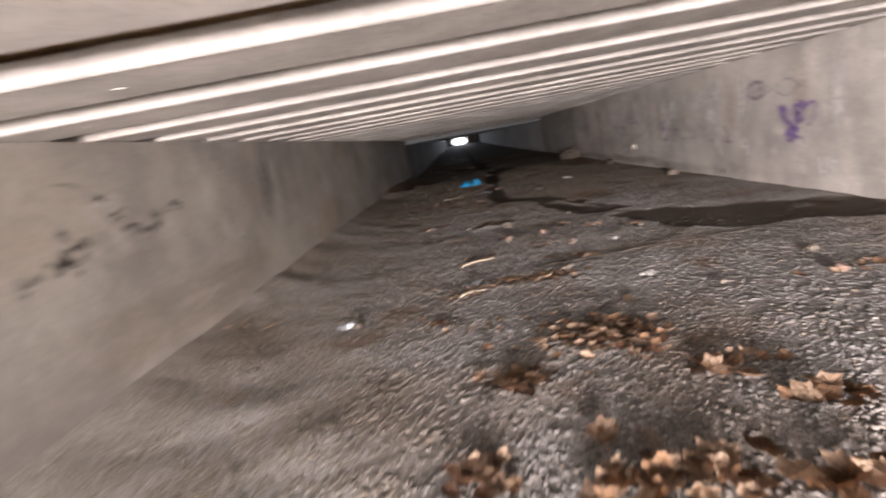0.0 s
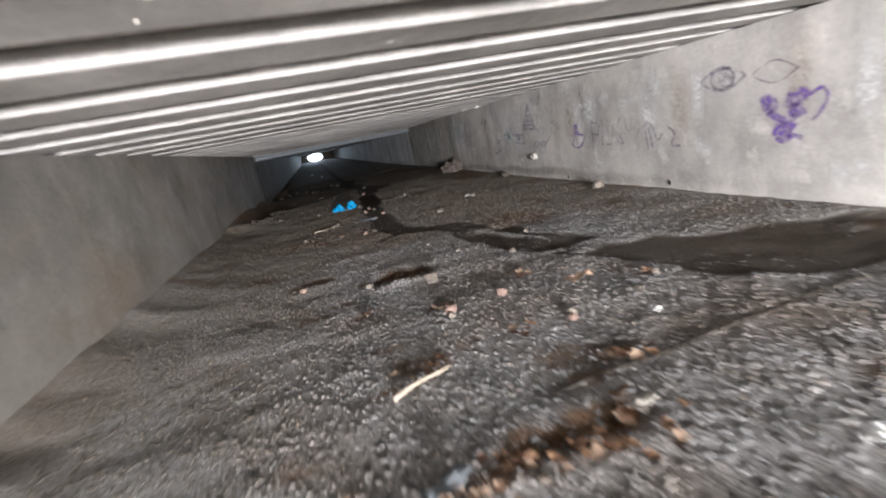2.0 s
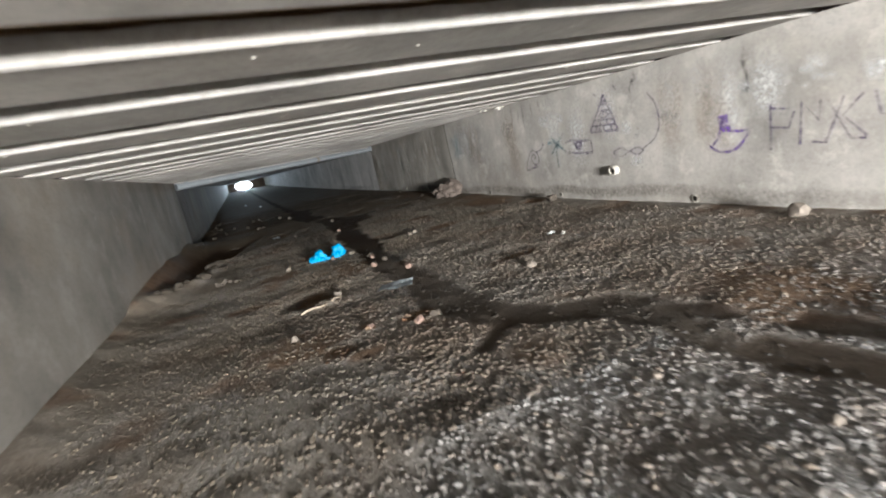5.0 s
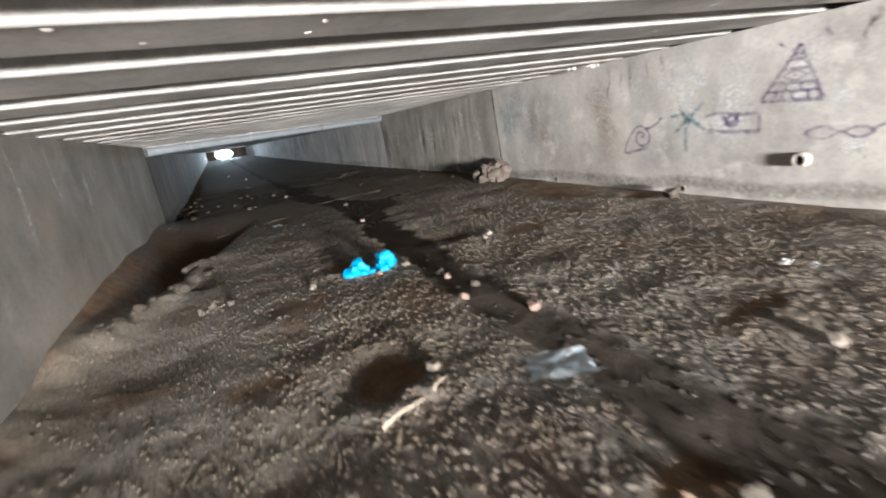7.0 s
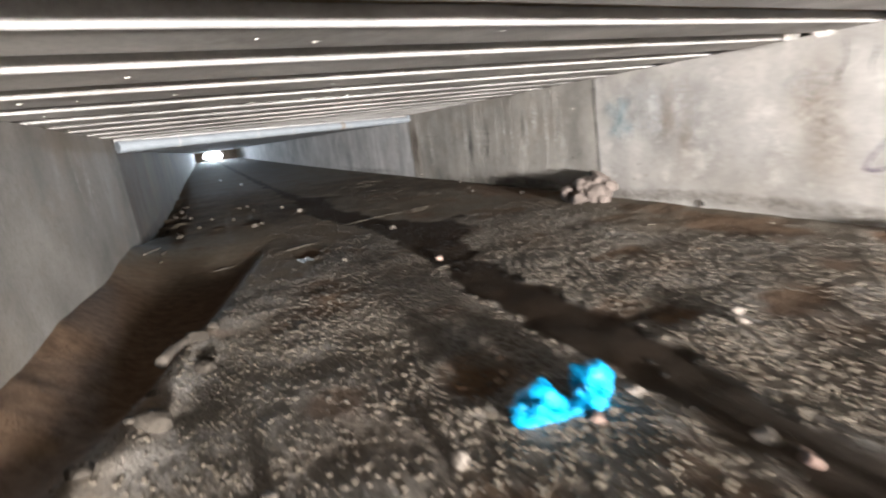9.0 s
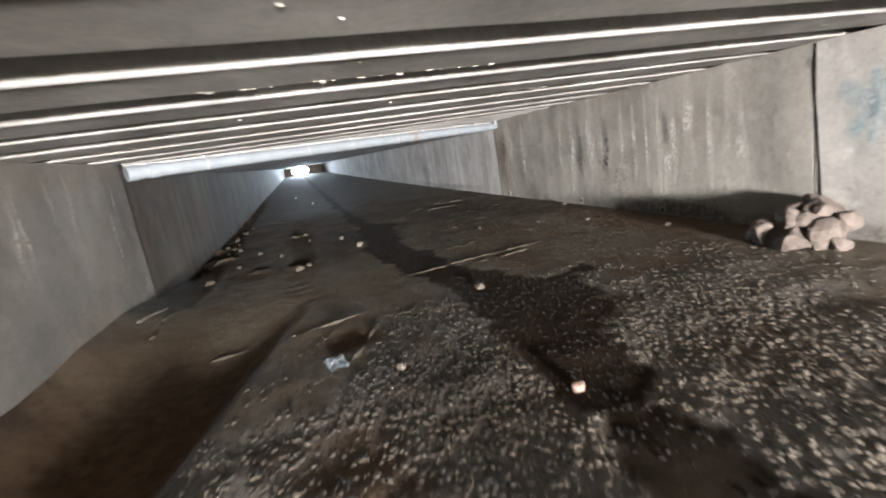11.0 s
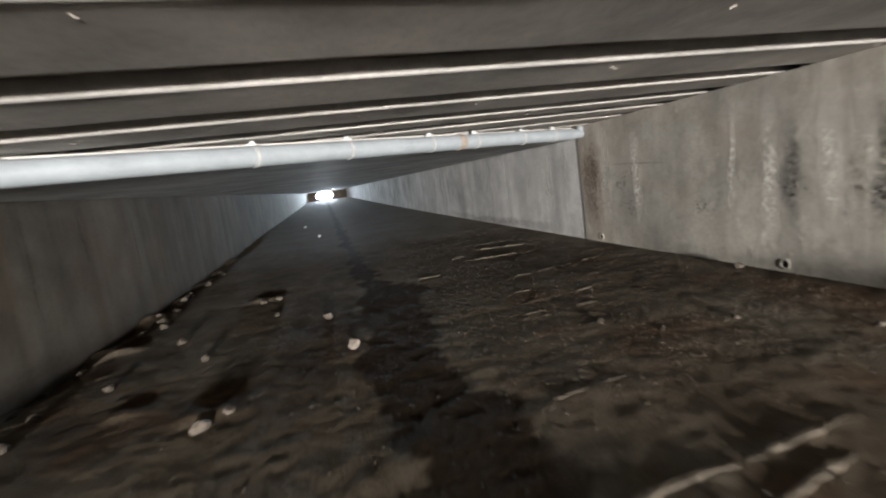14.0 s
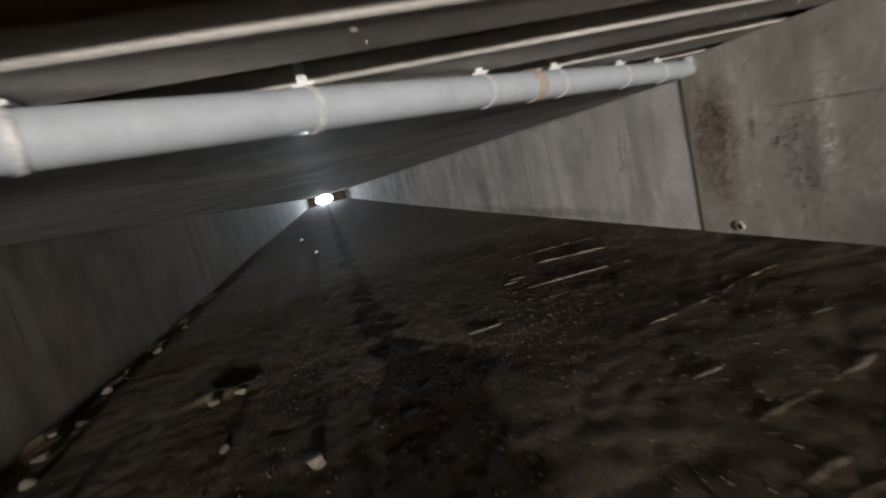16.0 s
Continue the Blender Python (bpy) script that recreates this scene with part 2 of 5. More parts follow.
# Hollows: x, y, radius across, radius along, depth
HOLLOWS = [(0.35, 9.25, 0.26, 0.30, 0.13), (1.03, 4.66, 0.38, 0.28, 0.12), (0.2, 5.2, 0.2, 0.16, 0.07), (1.45, 0.12, 0.32, 0.22, 0.03), (0.85, -0.35, 0.2, 0.14, 0.05),
           (0.75, 11.85, 0.26, 0.25, 0.11), (2.15, 11.75, 0.25, 0.18, 0.06), (0.2, 19.7, 0.16, 0.34, 0.11), (0.2, 23.2, 0.24, 0.3, 0.11), (-0.4, 19.9, 0.12, 0.2, 0.07),
           (-1.15, 21.8, 0.17, 0.28, 0.18), (-1.25, 23.6, 0.18, 0.4, 0.17), (-1.4, 25.0, 0.15, 0.3, 0.15), (-1.45, 29.1, 0.25, 0.4, 0.2), (4.9, 11.6, 0.2, 0.3, 0.08),
           (2.55, 8.45, 0.3, 0.12, 0.04), (1.25, 1.5, 0.4, 0.16, 0.06), (1.05, 7.75, 0.16, 0.12, 0.05), (0.3, 7.5, 0.16, 0.12, 0.05), (0.6, 15.9, 0.18, 0.3, 0.05)]
# Bare brown earth between the gravel: x, y, half width across, along
# The patch at (4.75, 17.6) puts the rubble heap's long shadow into the floor.
EARTH_AND_SHADE = [(0.8, 2.5, 0.2, 0.14), (0.6, 2.86, 0.14, 0.07), (0.53, 3.64, 0.1, 0.07), (1.78, 1.98, 0.16, 0.08), (2.66, 2.9, 0.12, 0.06), (1.53, 1.85, 0.14, 0.08), (-0.01, 5.2, 0.16, 0.09), (0.65, 4.68, 0.1, 0.1),
         (1.15, 3.42, 0.14, 0.08), (0.42, 4.16, 0.15, 0.08), (0.56, 3.67, 0.08, 0.06), (0.14, 3.96, 0.15, 0.1), (0.04, 7.7, 0.3, 0.14), (0.47, 7.3, 0.16, 0.1), (0.62, 7.85, 0.08, 0.1), (0.02, 8.15, 0.18, 0.1),
         (0.56, 2.3, 0.16, 0.08), (0.55, 1.25, 0.2, 0.1), (0.9, 1.42, 0.14, 0.07), (1.0, 10.3, 0.3, 0.5), (0.2, 10.9, 0.4, 0.25), (-0.3, 9.6, 0.3, 0.2), (0.4, 14.0, 0.2, 0.5), (4.6, 13.0, 0.4, 0.8), (4.75, 17.6, 0.5, 1.7), (3.0, 5.9, 0.5, 0.6), (2.9, 11.4, 0.4, 0.2), (3.0, 13.0, 0.35, 0.15)]
# Low ridges of dried mud: x, y, to x, y, height
RIDGES = [(-0.6, 16.37, -0.1, 16.45, 0.04), (0.2, 16.35, 0.74, 16.5, 0.04), (-1.25, 17.0, -1.16, 18.2, 0.05), (2.0, 17.33, 3.05, 17.46, 0.03), (1.37, 17.5, 3.34, 17.68, 0.035), (0.93, 16.27, 1.6, 16.08, 0.03), (0.5, 15.4, 0.9, 16.22, 0.04), (2.1, 18.4, 2.7, 18.5, 0.03),
          (2.2, 22.4, 2.5, 22.38, 0.03), (3.5, 23.9, 4.4, 23.6, 0.045), (3.0, 23.1, 4.2, 22.9, 0.045), (3.2, 24.5, 4.6, 24.3, 0.045), (2.8, 20.3, 4.0, 20.5, 0.02), (3.0, 21.4, 4.6, 21.7, 0.045)]


def run_distance(x, y, line):
    """Signed-like distance to a run of water: below 0 inside it."""
    best = np.full(x.shape, 9.0)
    for (x0, y0, w0), (x1, y1, w1) in zip(line[:-1], line[1:]):
        dx, dy = x1 - x0, y1 - y0
        t = np.clip(((x - x0) * dx + (y - y0) * dy) / (dx * dx + dy * dy), 0, 1)
        best = np.minimum(best, np.hypot(x - x0 - t * dx, y - y0 - t * dy) - (w0 + t * (w1 - w0)))
    return best


def wetness(x, y):
    d = run_distance(x, y, STREAM)
    for a in ARMS:
        d = np.minimum(d, run_distance(x, y, a))
    d = d + 0.13 * fbm(x * 2.2, y * 2.2, 4, 2) + (0.16 * fbm(x * 5, y * 5, 4, 5) - 0.02) * (0.5 + 0.5 * step(13, 16, y)) * step(6, 8, y)
    islands = step(0.1, 0.35, fbm(x * 1.1 + 3, y * 2.6, 4, 4)) * step(2.0, 2.4, x) * step(7, 6, y)
    tongue = run_distance(x, y, [(2.3, 6.0, 0.0), (2.5, 5.3, 0.06), (2.7, 4.6, 0.04)]) + 0.06 * fbm(x * 5, y * 5, 3, 1)
    return step(0.05, -0.05, d) * (1 - 0.9 * islands) * step(-0.03, 0.05, tongue) * (0.72 + 0.28 * step(9, 13, y))


def siltness(x, y):
    """0 on clean gravel, 1 on fine silt."""
    s = (0.42 + 0.38 * step(5, 9, y)) * step(-0.8 + 0.4 * step(4, 7, y), -1.45, x + 0.25 * fbm(x * 0.8, y * 0.8, 3, 1))
    s = np.maximum(s, step(3.1, 4.3, x + 0.35 * fbm(x * 0.8, y * 0.8, 3, 3)) * step(0.5, 4.0, y) * (0.5 + 0.4 * step(10.5, 13, y)))
    s = np.maximum(s, step(13.8, 17.4, y + 0.9 * fbm(x * 0.9, y * 0.7, 3, 5) + 0.9 * step(1.2, 0.2, x))  * 0.95)
    s = np.maximum(s, step(0.08, -0.08, x - 0.6 - 0.5 * (y - 15.4) + 0.12 * fbm(x * 3, y * 3, 3, 4)) * step(14.4, 15.0, y))
    return np.maximum(s, 0.55 * step(0.1, 0.45, fbm(x * 0.9 + 9, y * 0.6, 4, 0)) * step(2.5, 6, y))


def loam_and_shade(x, y):
    """Dark brown earth laid bare in the hollows and under the leaf drifts, with the shadow behind their near lips
    painted in.
    """
    s = np.zeros(x.shape)
    for a, b, ra, rb, depth in HOLLOWS:
        q = np.hypot((x - a) / ra, (y - b) / rb) + 0.5 * fbm(x * 5, y * 5, 3, 4)
        s = np.maximum(s, step(1.3, 0.6, q))
    for a, b, ra, rb in EARTH_AND_SHADE:
        q = np.hypot((x - a) / ra, (y - b) / rb) + 0.6 * fbm(x * 6, y * 6, 3, 2)
        s = np.maximum(s, 0.9 * step(1.35, 0.5, q))
    line = x - (XL + 0.29 * (y - 10.8))
    s = np.maximum(s, step(0.05, -0.2, line + 0.1 * fbm(x * 4, y * 4, 3, 1)) * step(17.5, 15, y) * step(10.6, 11.2, y))
    return np.maximum(s, 0.75 * step(0.36 - 0.22 * step(5, 7, y), 0.6, fbm(x * 1.9 + 4, y * 1.9, 4, 3)))


def height(x, y):
    calm = 1 - 0.86 * step(14, 17, y)
    h = calm * (0.02 * fbm(x * 0.7, y * 0.7, 3, 0) + 0.013 * fbm(x * 3, y * 3, 3, 1)) - 0.02
    off = np.maximum(x - XL, 0)
    h = h + (0.26 + 0.07 * step(10, 13, y) - 0.12 * step(14, 16.5, y) + 0.05 * fbm(x * 0, y * 0.9, 2, 2)) * np.exp(-off / (0.45 - 0.15 * step(9, 11, y))) * step(20, 17.5, y)
    h = h - 0.16 * np.exp(-(off / 0.3) ** 2) * step(19.5, 21.5, y) * step(40, 30, y) * (0.8 + 0.6 * fbm(x * 2, y * 2, 2, 4))
    h = h - 0.05 * step(3.2, 5.0, x) * step(17, 12, y)
    line = x - (XL + 0.29 * (y - 10.8))
    h = h - 0.17 * step(0.06, -0.25, line) * step(0.05, 0.5, off) * step(17.8, 14.6, y) * step(10.6, 11.2, y)
    h = h + 0.07 * (0.8 + 0.5 * fbm(x * 4, y * 4, 2, 0)) * np.exp(-((line - 0.12 + 0.06 * fbm(x * 3, y * 3, 2, 3)) / 0.13) ** 2) * step(14.6, 13.6, y) * step(10.2, 10.8, y)
    for a, b, ra, rb, depth in HOLLOWS:
        q = np.hypot((x - a) / ra, (y - b) / rb) + 0.45 * fbm(x * 4.5, y * 4.5, 3, 4)
        h = h - 0.28 * depth * step(1.15, 0.45, q)
        lip = np.exp(-((x - a) / (1.1 * ra)) ** 2 - ((y - b + rb + 0.08 * fbm(x * 5, y * 5, 2, 1)) / 0.09) ** 2)
        h = h + 0.3 * depth * lip * (0.7 + 0.6 * fbm(x * 8, y * 8, 2, 3))
    for x0, y0, x1, y1, top in RIDGES:
        dx, dy = x1 - x0, y1 - y0
        t = np.clip(((x - x0) * dx + (y - y0) * dy) / (dx * dx + dy * dy), 0, 1)
        d = np.hypot(x - x0 - t * dx, y - y0 - t * dy) + 0.05 * fbm(x * 4, y * 4, 2, 2)
        h = h + 0.15 * top * np.exp(-(d / 0.03) ** 2) * np.clip(0.6 + 0.8 * fbm(x * 5, y * 5, 2, 1), 0, 1)
    mud = step(15, 18, y)
    h = h + mud * (0.003 * fbm(x * 0.8, y * 5.0, 3, 3) + 0.003 * fbm(x * 7, y * 7, 3, 2) + 0.0045 * fbm(x * 15, y * 15, 2, 4))
    return h - 0.02 * wetness(x, y) * (1 - 0.8 * step(12.5, 15, y)) + 0.4 * step(26, 110, y)


def hz(x, y):
    return float(height(np.array([float(x)]), np.array([float(y)]))[0])


def floor_material():
    m, n, l, b = material("gravel_and_silt", 0.92, 0.1)
    wet_dark, silt = n.new("ShaderNodeAttribute"), n.new("ShaderNodeAttribute")
    wet_dark.attribute_name, silt.attribute_name = "wet_dark", "silt"
    fine, mid, broad = noise_tex(n, l, 60, 6, 0.7), noise_tex(n, l, 9, 8, 0.65), noise_tex(n, l, 0.8, 6, 0.6)
    v = n.new("ShaderNodeTexVoronoi")
    v.inputs["Scale"].default_value = 48
    l.new(coords(n, l), v.inputs["Vector"])
    tone = n.new("ShaderNodeSeparateColor")
    l.new(v.outputs["Color"], tone.inputs[0])
    gravel = ramp(n, l, tone.outputs[0], [(0.0, (0.24, 0.232, 0.223)), (0.5, (0.32, 0.31, 0.3)), (0.85, (0.38, 0.37, 0.36)), (1.0, (0.45, 0.44, 0.43))])
    gravel = mix(n, l, gravel, grey(0.5), ramp(n, l, v.outputs["Distance"], [(0.4, grey(0)), (0.8, grey(0.5))]), "MULTIPLY")
    gravel = mix(n, l, gravel, (0.17, 0.125, 0.085), ramp(n, l, broad, [(0.45, grey(0)), (0.7, grey(0.6))]))
    mud = mix(n, l, (0.155, 0.134, 0.102), (0.255, 0.222, 0.17), ramp(n, l, mid, [(0.3, grey(0)), (0.7, grey(1))]))
    mud = mix(n, l, mud, (0.165, 0.122, 0.08), ramp(n, l, broad, [(0.4, grey(0)), (0.65, grey(0.7))]))
    mud = mix(n, l, mud, grey(0.5), ramp(n, l, fine, [(0.35, grey(0.6)), (0.55, grey(0))]), "MULTIPLY")
    c = mix(n, l, gravel, mud, silt.outputs["Fac"])
    # Bare earth, and the shadow behind the lips, both go into this brown.
    loam_shade = n.new("ShaderNodeAttribute")
    loam_shade.attribute_name = "loam_shade"
    earth = mix(n, l, (0.105, 0.066, 0.041), (0.2, 0.132, 0.083), ramp(n, l, mid, [(0.35, grey(0)), (0.65, grey(1))]))
    c = mix(n, l, c, earth, loam_shade.outputs["Fac"])
    c = mix(n, l, c, (0.15, 0.115, 0.09), wet_dark.outputs["Fac"], "MULTIPLY")
    l.new(c, b.inputs["Base Color"])
    r = n.new("ShaderNodeMapRange")
    r.inputs[3].default_value, r.inputs[4].default_value = 0.92, 0.95
    l.new(wet_dark.outputs["Fac"], r.inputs[0])
    l.new(r.outputs[0], b.inputs["Roughness"])
    stones = n.new("ShaderNodeMath")
    stones.operation = "MULTIPLY"
    dry = n.new("ShaderNodeMath")
    dry.operation, dry.inputs[0].default_value = "SUBTRACT", 1.0
    l.new(silt.outputs["Fac"], dry.inputs[1])
    l.new(ramp(n, l, v.outputs["Distance"], [(0.0, grey(1)), (0.7, grey(0))]), stones.inputs[0])
    l.new(dry.outputs[0], stones.inputs[1])
    bump(n, l, b, [(mid, 0.5, 0.012), (stones.outputs[0], 0.7, 0.012), (fine, 0.9, 0.009), (noise_tex(n, l, 24, 5, 0.7), 0.7, 0.012)])
    return m


M_FLOOR = floor_material()


def attribute(me, name, values):
    me.attributes.new(name, "FLOAT", "POINT").data.foreach_set("value", np.asarray(values, dtype=np.float32))


def floor_mesh():
    xs = np.linspace(XL - 0.05, XR + 0.35, 165)
    ys = np.concatenate([np.arange(Y0 - 3, -2.5, 0.12), np.arange(-2.5, 26, 0.042), np.arange(26, 50, 0.2), np.arange(50, Y1 + 1.2, 1.0)])
    gx, gy = np.meshgrid(xs, ys)
    x, y = gx.ravel(), gy.ravel()
    me = bpy.data.meshes.new("floor")
    nx, ny = len(xs), len(ys)
    i = (np.arange(ny - 1)[:, None] * nx + np.arange(nx - 1)[None]).ravel()
    faces = np.stack([i, i + 1, i + nx + 1, i + nx], 1)
    me.from_pydata(np.stack([x, y, height(x, y)], 1).tolist(), [], faces.tolist())
    # The stream, plus a darker floor past y 12 that eases after y 24.
    attribute(me, "wet_dark", np.maximum(np.maximum(wetness(x, y), 0.36 * step(12, 16, y)), (0.6 + 0.35 * fbm(x * 1.3, y * 1.3, 3, 2) + 0.25 * fbm(x * 6, y * 6, 3, 1)) * step(17, 20, y) * (1 - 0.75 * step(24, 34, y))))
    attribute(me, "silt", np.maximum(np.maximum(siltness(x, y), 0.9 * wetness(x, y)), (0.5 + 0.3 * fbm(x * 2, y * 2, 3, 2)) * step(4.5, 8, y)))
    attribute(me, "loam_shade", loam_and_shade(x, y))
    me.materials.append(M_FLOOR)
    me.shade_smooth()
    return tagged(new("floor", me), "grey gravel and brown silt floor with a dark wet run", "floor", kind="structure")


floor_mesh()
bm = bmesh.new()
box(bm, (-200, -200, -1.4), (200, 260, -0.9))
tagged(part("ground", bm, M_STONE_GREY), "bare grey earth around the underpass", "ground", kind="structure")


# ---- walls, ceiling ----
def wall(name, lo, hi, mat, label, bevel=0.0):
    bm = bmesh.new()
    box(bm, lo, hi, bevel)
    return tagged(part(name, bm, mat), label, "wall", kind="structure")


wall("wall_east_0", (XR, Y0, -0.8), (XR + 0.5, 1.6, ZC - 0.004), M_WALL_R, "pale grey cast concrete wall with stains")
wall("wall_east_1", (XR, 2.4, -0.8), (XR + 0.5, 15.535, ZC - 0.004), M_WALL_R, "pale grey cast concrete wall with graffiti and stains")


def holed_panel(y0, y1, z0, z1, cy, cz, r):
    """The stretch of wall round the culvert mouth, with a round hole through it."""
    bm = bmesh.new()
    n = 48
    outer, inner, back = [], [], []
    for i in range(n):
        a = 2 * math.pi * (i + 0.5) / n
        d = Vector((math.cos(a), math.sin(a)))
        k = min(((y1 if d.x > 0 else y0) - cy) / d.x if abs(d.x) > 1e-6 else 1e9, ((z1 if d.y > 0 else z0) - cz) / d.y if abs(d.y) > 1e-6 else 1e9)
        outer.append(bm.verts.new((XR, cy + d.x * k, cz + d.y * k)))
        inner.append(bm.verts.new((XR, cy + d.x * r, cz + d.y * r)))
        back.append(bm.verts.new((XR + 0.5, cy + d.x * r, cz + d.y * r)))
    for i in range(n):
        j = (i + 1) % n
        bm.faces.new((outer[i], outer[j], inner[j], inner[i]))
        bm.faces.new((inner[i], inner[j], back[j], back[i]))
    for cy_, cz_ in ((y0, z0), (y0, z1), (y1, z0), (y1, z1)):
        c = bm.verts.new((XR, cy_, cz_))
        on_side = min((v for v in outer if abs(v.co.y - cy_) < 1e-4), key=lambda v: (v.co - c.co).length)
        on_top = min((v for v in outer if abs(v.co.z - cz_) < 1e-4), key=lambda v: (v.co - c.co).length)
        bm.faces.new((c, on_side, on_top))
    bmesh.ops.recalc_face_normals(bm, faces=bm.faces)
    return tagged(part("wall_east_hole", bm, M_WALL_R), "concrete wall with a round culvert hole", "wall", kind="structure")


holed_panel(1.6, 2.4, -0.8, ZC - 0.004, 2.0, 0.24, 0.3)
wall("wall_east_2", (XR, 15.555, -0.8), (XR + 0.5, 23.088, ZC - 0.004), M_WALL_DAMP, "damp streaked concrete wall, pitted near the floor")
# Far walls differ in colour to carry how light falls on each side.
wall("wall_east_3", (XR + 0.01, 23.09, -0.8), (XR + 0.5, Y1, 2.4), M_WALL_FAR_LIT, "streaked far concrete wall, its side's lighting put into its colour")
wall("wall_west_1", (XL - 0.5, Y0, -0.8), (XL, 18.9, ZC - 0.004), M_WALL_L, "concrete wall with tan and sooty stains")
wall("wall_west_2", (XL - 0.5, 18.902, -0.8), (XL - 0.008, Y1, 2.4), M_WALL_FAR_SHADED, "streaked far concrete wall, its side's lighting put into its colour")
wall("wall_east_top", (XR + 0.30, Y0, ZC), (XR + 0.5, 23.09, 2.4), M_DECK_SHADED, "concrete behind the beam ends, coloured dark for its shade")
wall("wall_west_top", (XL - 0.5, Y0, ZC), (XL - 0.30, 18.91, 2.4), M_DECK_SHADED, "concrete behind the beam ends, coloured dark for its shade")


def mouth_wall(cx, cz, a, b):
    """End wall added at the far mouth; its one ragged round hole gives the glow its shape."""
    bm = bmesh.new()
    n, x0, x1, z0, z1 = 40, XL - 0.5, XR + 0.5, -0.8, 2.4
    rings = [[], [], [], []]
    for i in range(n):
        t = 2 * math.pi * (i + 0.5) / n
        dx, dz = math.cos(t), math.sin(t)
        k = min(((x1 if dx > 0 else x0) - cx) / dx, ((z1 if dz > 0 else z0) - cz) / dz)
        f = 1 + 0.12 * noise.noise((dx * 2, dz * 2, 4))
        for ring_v, x, z, y in ((rings[0], dx * k, dz * k, 0), (rings[1], dx * a * f, dz * b * f, 0), (rings[2], dx * a * f, dz * b * f, 0.4), (rings[3], dx * k, dz * k, 0.4)):
            ring_v.append(bm.verts.new((cx + x, Y1 + y, cz + z)))
    for p, q in zip(rings[:-1], rings[1:]):
        for i in range(n):
            bm.faces.new((p[i], p[(i + 1) % n], q[(i + 1) % n], q[i]))
    bmesh.ops.recalc_face_normals(bm, faces=bm.faces)
    return tagged(part("wall_north", bm, M_DECK_SHADED), "added dark end wall that shapes the glow of the far mouth", "wall", kind="structure")


mouth_wall(1.2, 1.15, 1.55, 0.78)
bm = bmesh.new()
tube(bm, (0.2, Y1 - 0.2, 0.2), (0.65, Y1 - 0.2, 2.1), 0.13, 12)
tagged(part("post", bm, M_DECK_SHADED), "dark leaning post in the far mouth", "post")
M_GLARE, n_, l_, b_ = material("open_daylight")
b_.inputs["Base Color"].default_value = (0, 0, 0, 1)
b_.inputs["Emission Color"].default_value = (0.86, 0.94, 1.0, 1)
b_.inputs["Emission Strength"].default_value = 5
bm = bmesh.new()
box(bm, (-14, Y1 + 9, -0.9), (17, Y1 + 9.2, 12))
tagged(part("backdrop", bm, M_GLARE), "white daylight beyond the far mouth", "backdrop", kind="structure")

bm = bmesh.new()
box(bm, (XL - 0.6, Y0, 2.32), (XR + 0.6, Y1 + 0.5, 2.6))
tagged(part("ceiling", bm, M_DECK_SHADED), "concrete deck above the beams, coloured dark for its shade", "ceiling", kind="structure")

SKEW = 0.08
EDGES = [-1.25 - 0.78 * k for k in range(12, 0, -1)] + [-1.25, -0.45, 0.32, 1.07, 1.82, 2.58, 3.33, 4.08, 4.90, 5.71, 6.55, 7.48, 8.41, 9.15, 10.09, 10.90,
         11.66, 12.42, 13.27, 14.09, 14.91, 15.62, 16.43, 17.33, 18.28, 19.2, 20.05, 20.75, 21.55, 22.35, 23.15]


def beam(y_near, width):
    """An inverted-T precast beam: wide bottom flange with square sides, sloped shoulders, narrow web."""
    prof = [(0, ZC + 0.006), (0.006, ZC), (width - 0.006, ZC), (width, ZC + 0.006), (width, ZC + 0.085), (width - 0.12, ZC + 0.15), (width - 0.12, 2.318), (0.12, 2.318), (0.12, ZC + 0.13), (0.03, ZC + 0.085), (0, ZC + 0.05)]
    bm = bmesh.new()
    rows = []
    n = 28
    for i in range(n + 1):
        x = XL - 0.28 + (XR - XL + 0.56) * i / n
        rows.append([bm.verts.new((x, y_near + SKEW * (x - 0.0) + p + 0.004 * noise.noise((x * 1.7, y_near * 3, p * 4)), z + 0.003 * noise.noise((x * 2, y_near, z * 3)))) for p, z in prof])
    k = len(prof)
    for a, b in zip(rows[:-1], rows[1:]):
        for j in range(k):
            bm.faces.new((a[j], b[j], b[(j + 1) % k], a[(j + 1) % k]))
    bm.faces.new(rows[0])
    bm.faces.new(rows[-1][::-1])
    bmesh.ops.recalc_face_normals(bm, faces=bm.faces)
    ob = tagged(part("ceiling_beam", bm, M_BEAM), "grey precast concrete beam resting on both walls", "beam", "beams of the ceiling", "structure")
    # Faces up in the gap get the brown that stands for its shade.
    ob.data.materials.append(M_WEB_SHADED)
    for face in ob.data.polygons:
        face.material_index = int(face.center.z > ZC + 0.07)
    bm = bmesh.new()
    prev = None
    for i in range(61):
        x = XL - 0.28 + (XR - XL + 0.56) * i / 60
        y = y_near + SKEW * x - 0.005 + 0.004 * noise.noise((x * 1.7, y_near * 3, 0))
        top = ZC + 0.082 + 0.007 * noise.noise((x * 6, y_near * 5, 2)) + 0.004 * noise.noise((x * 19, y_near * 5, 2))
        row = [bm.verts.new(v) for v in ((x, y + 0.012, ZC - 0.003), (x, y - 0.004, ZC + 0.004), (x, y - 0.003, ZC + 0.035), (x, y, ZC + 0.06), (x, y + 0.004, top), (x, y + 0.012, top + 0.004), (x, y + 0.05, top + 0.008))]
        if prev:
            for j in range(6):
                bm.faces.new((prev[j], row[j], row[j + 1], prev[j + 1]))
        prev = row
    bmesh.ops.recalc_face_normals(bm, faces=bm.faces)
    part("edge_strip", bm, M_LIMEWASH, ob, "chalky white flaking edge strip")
    return ob


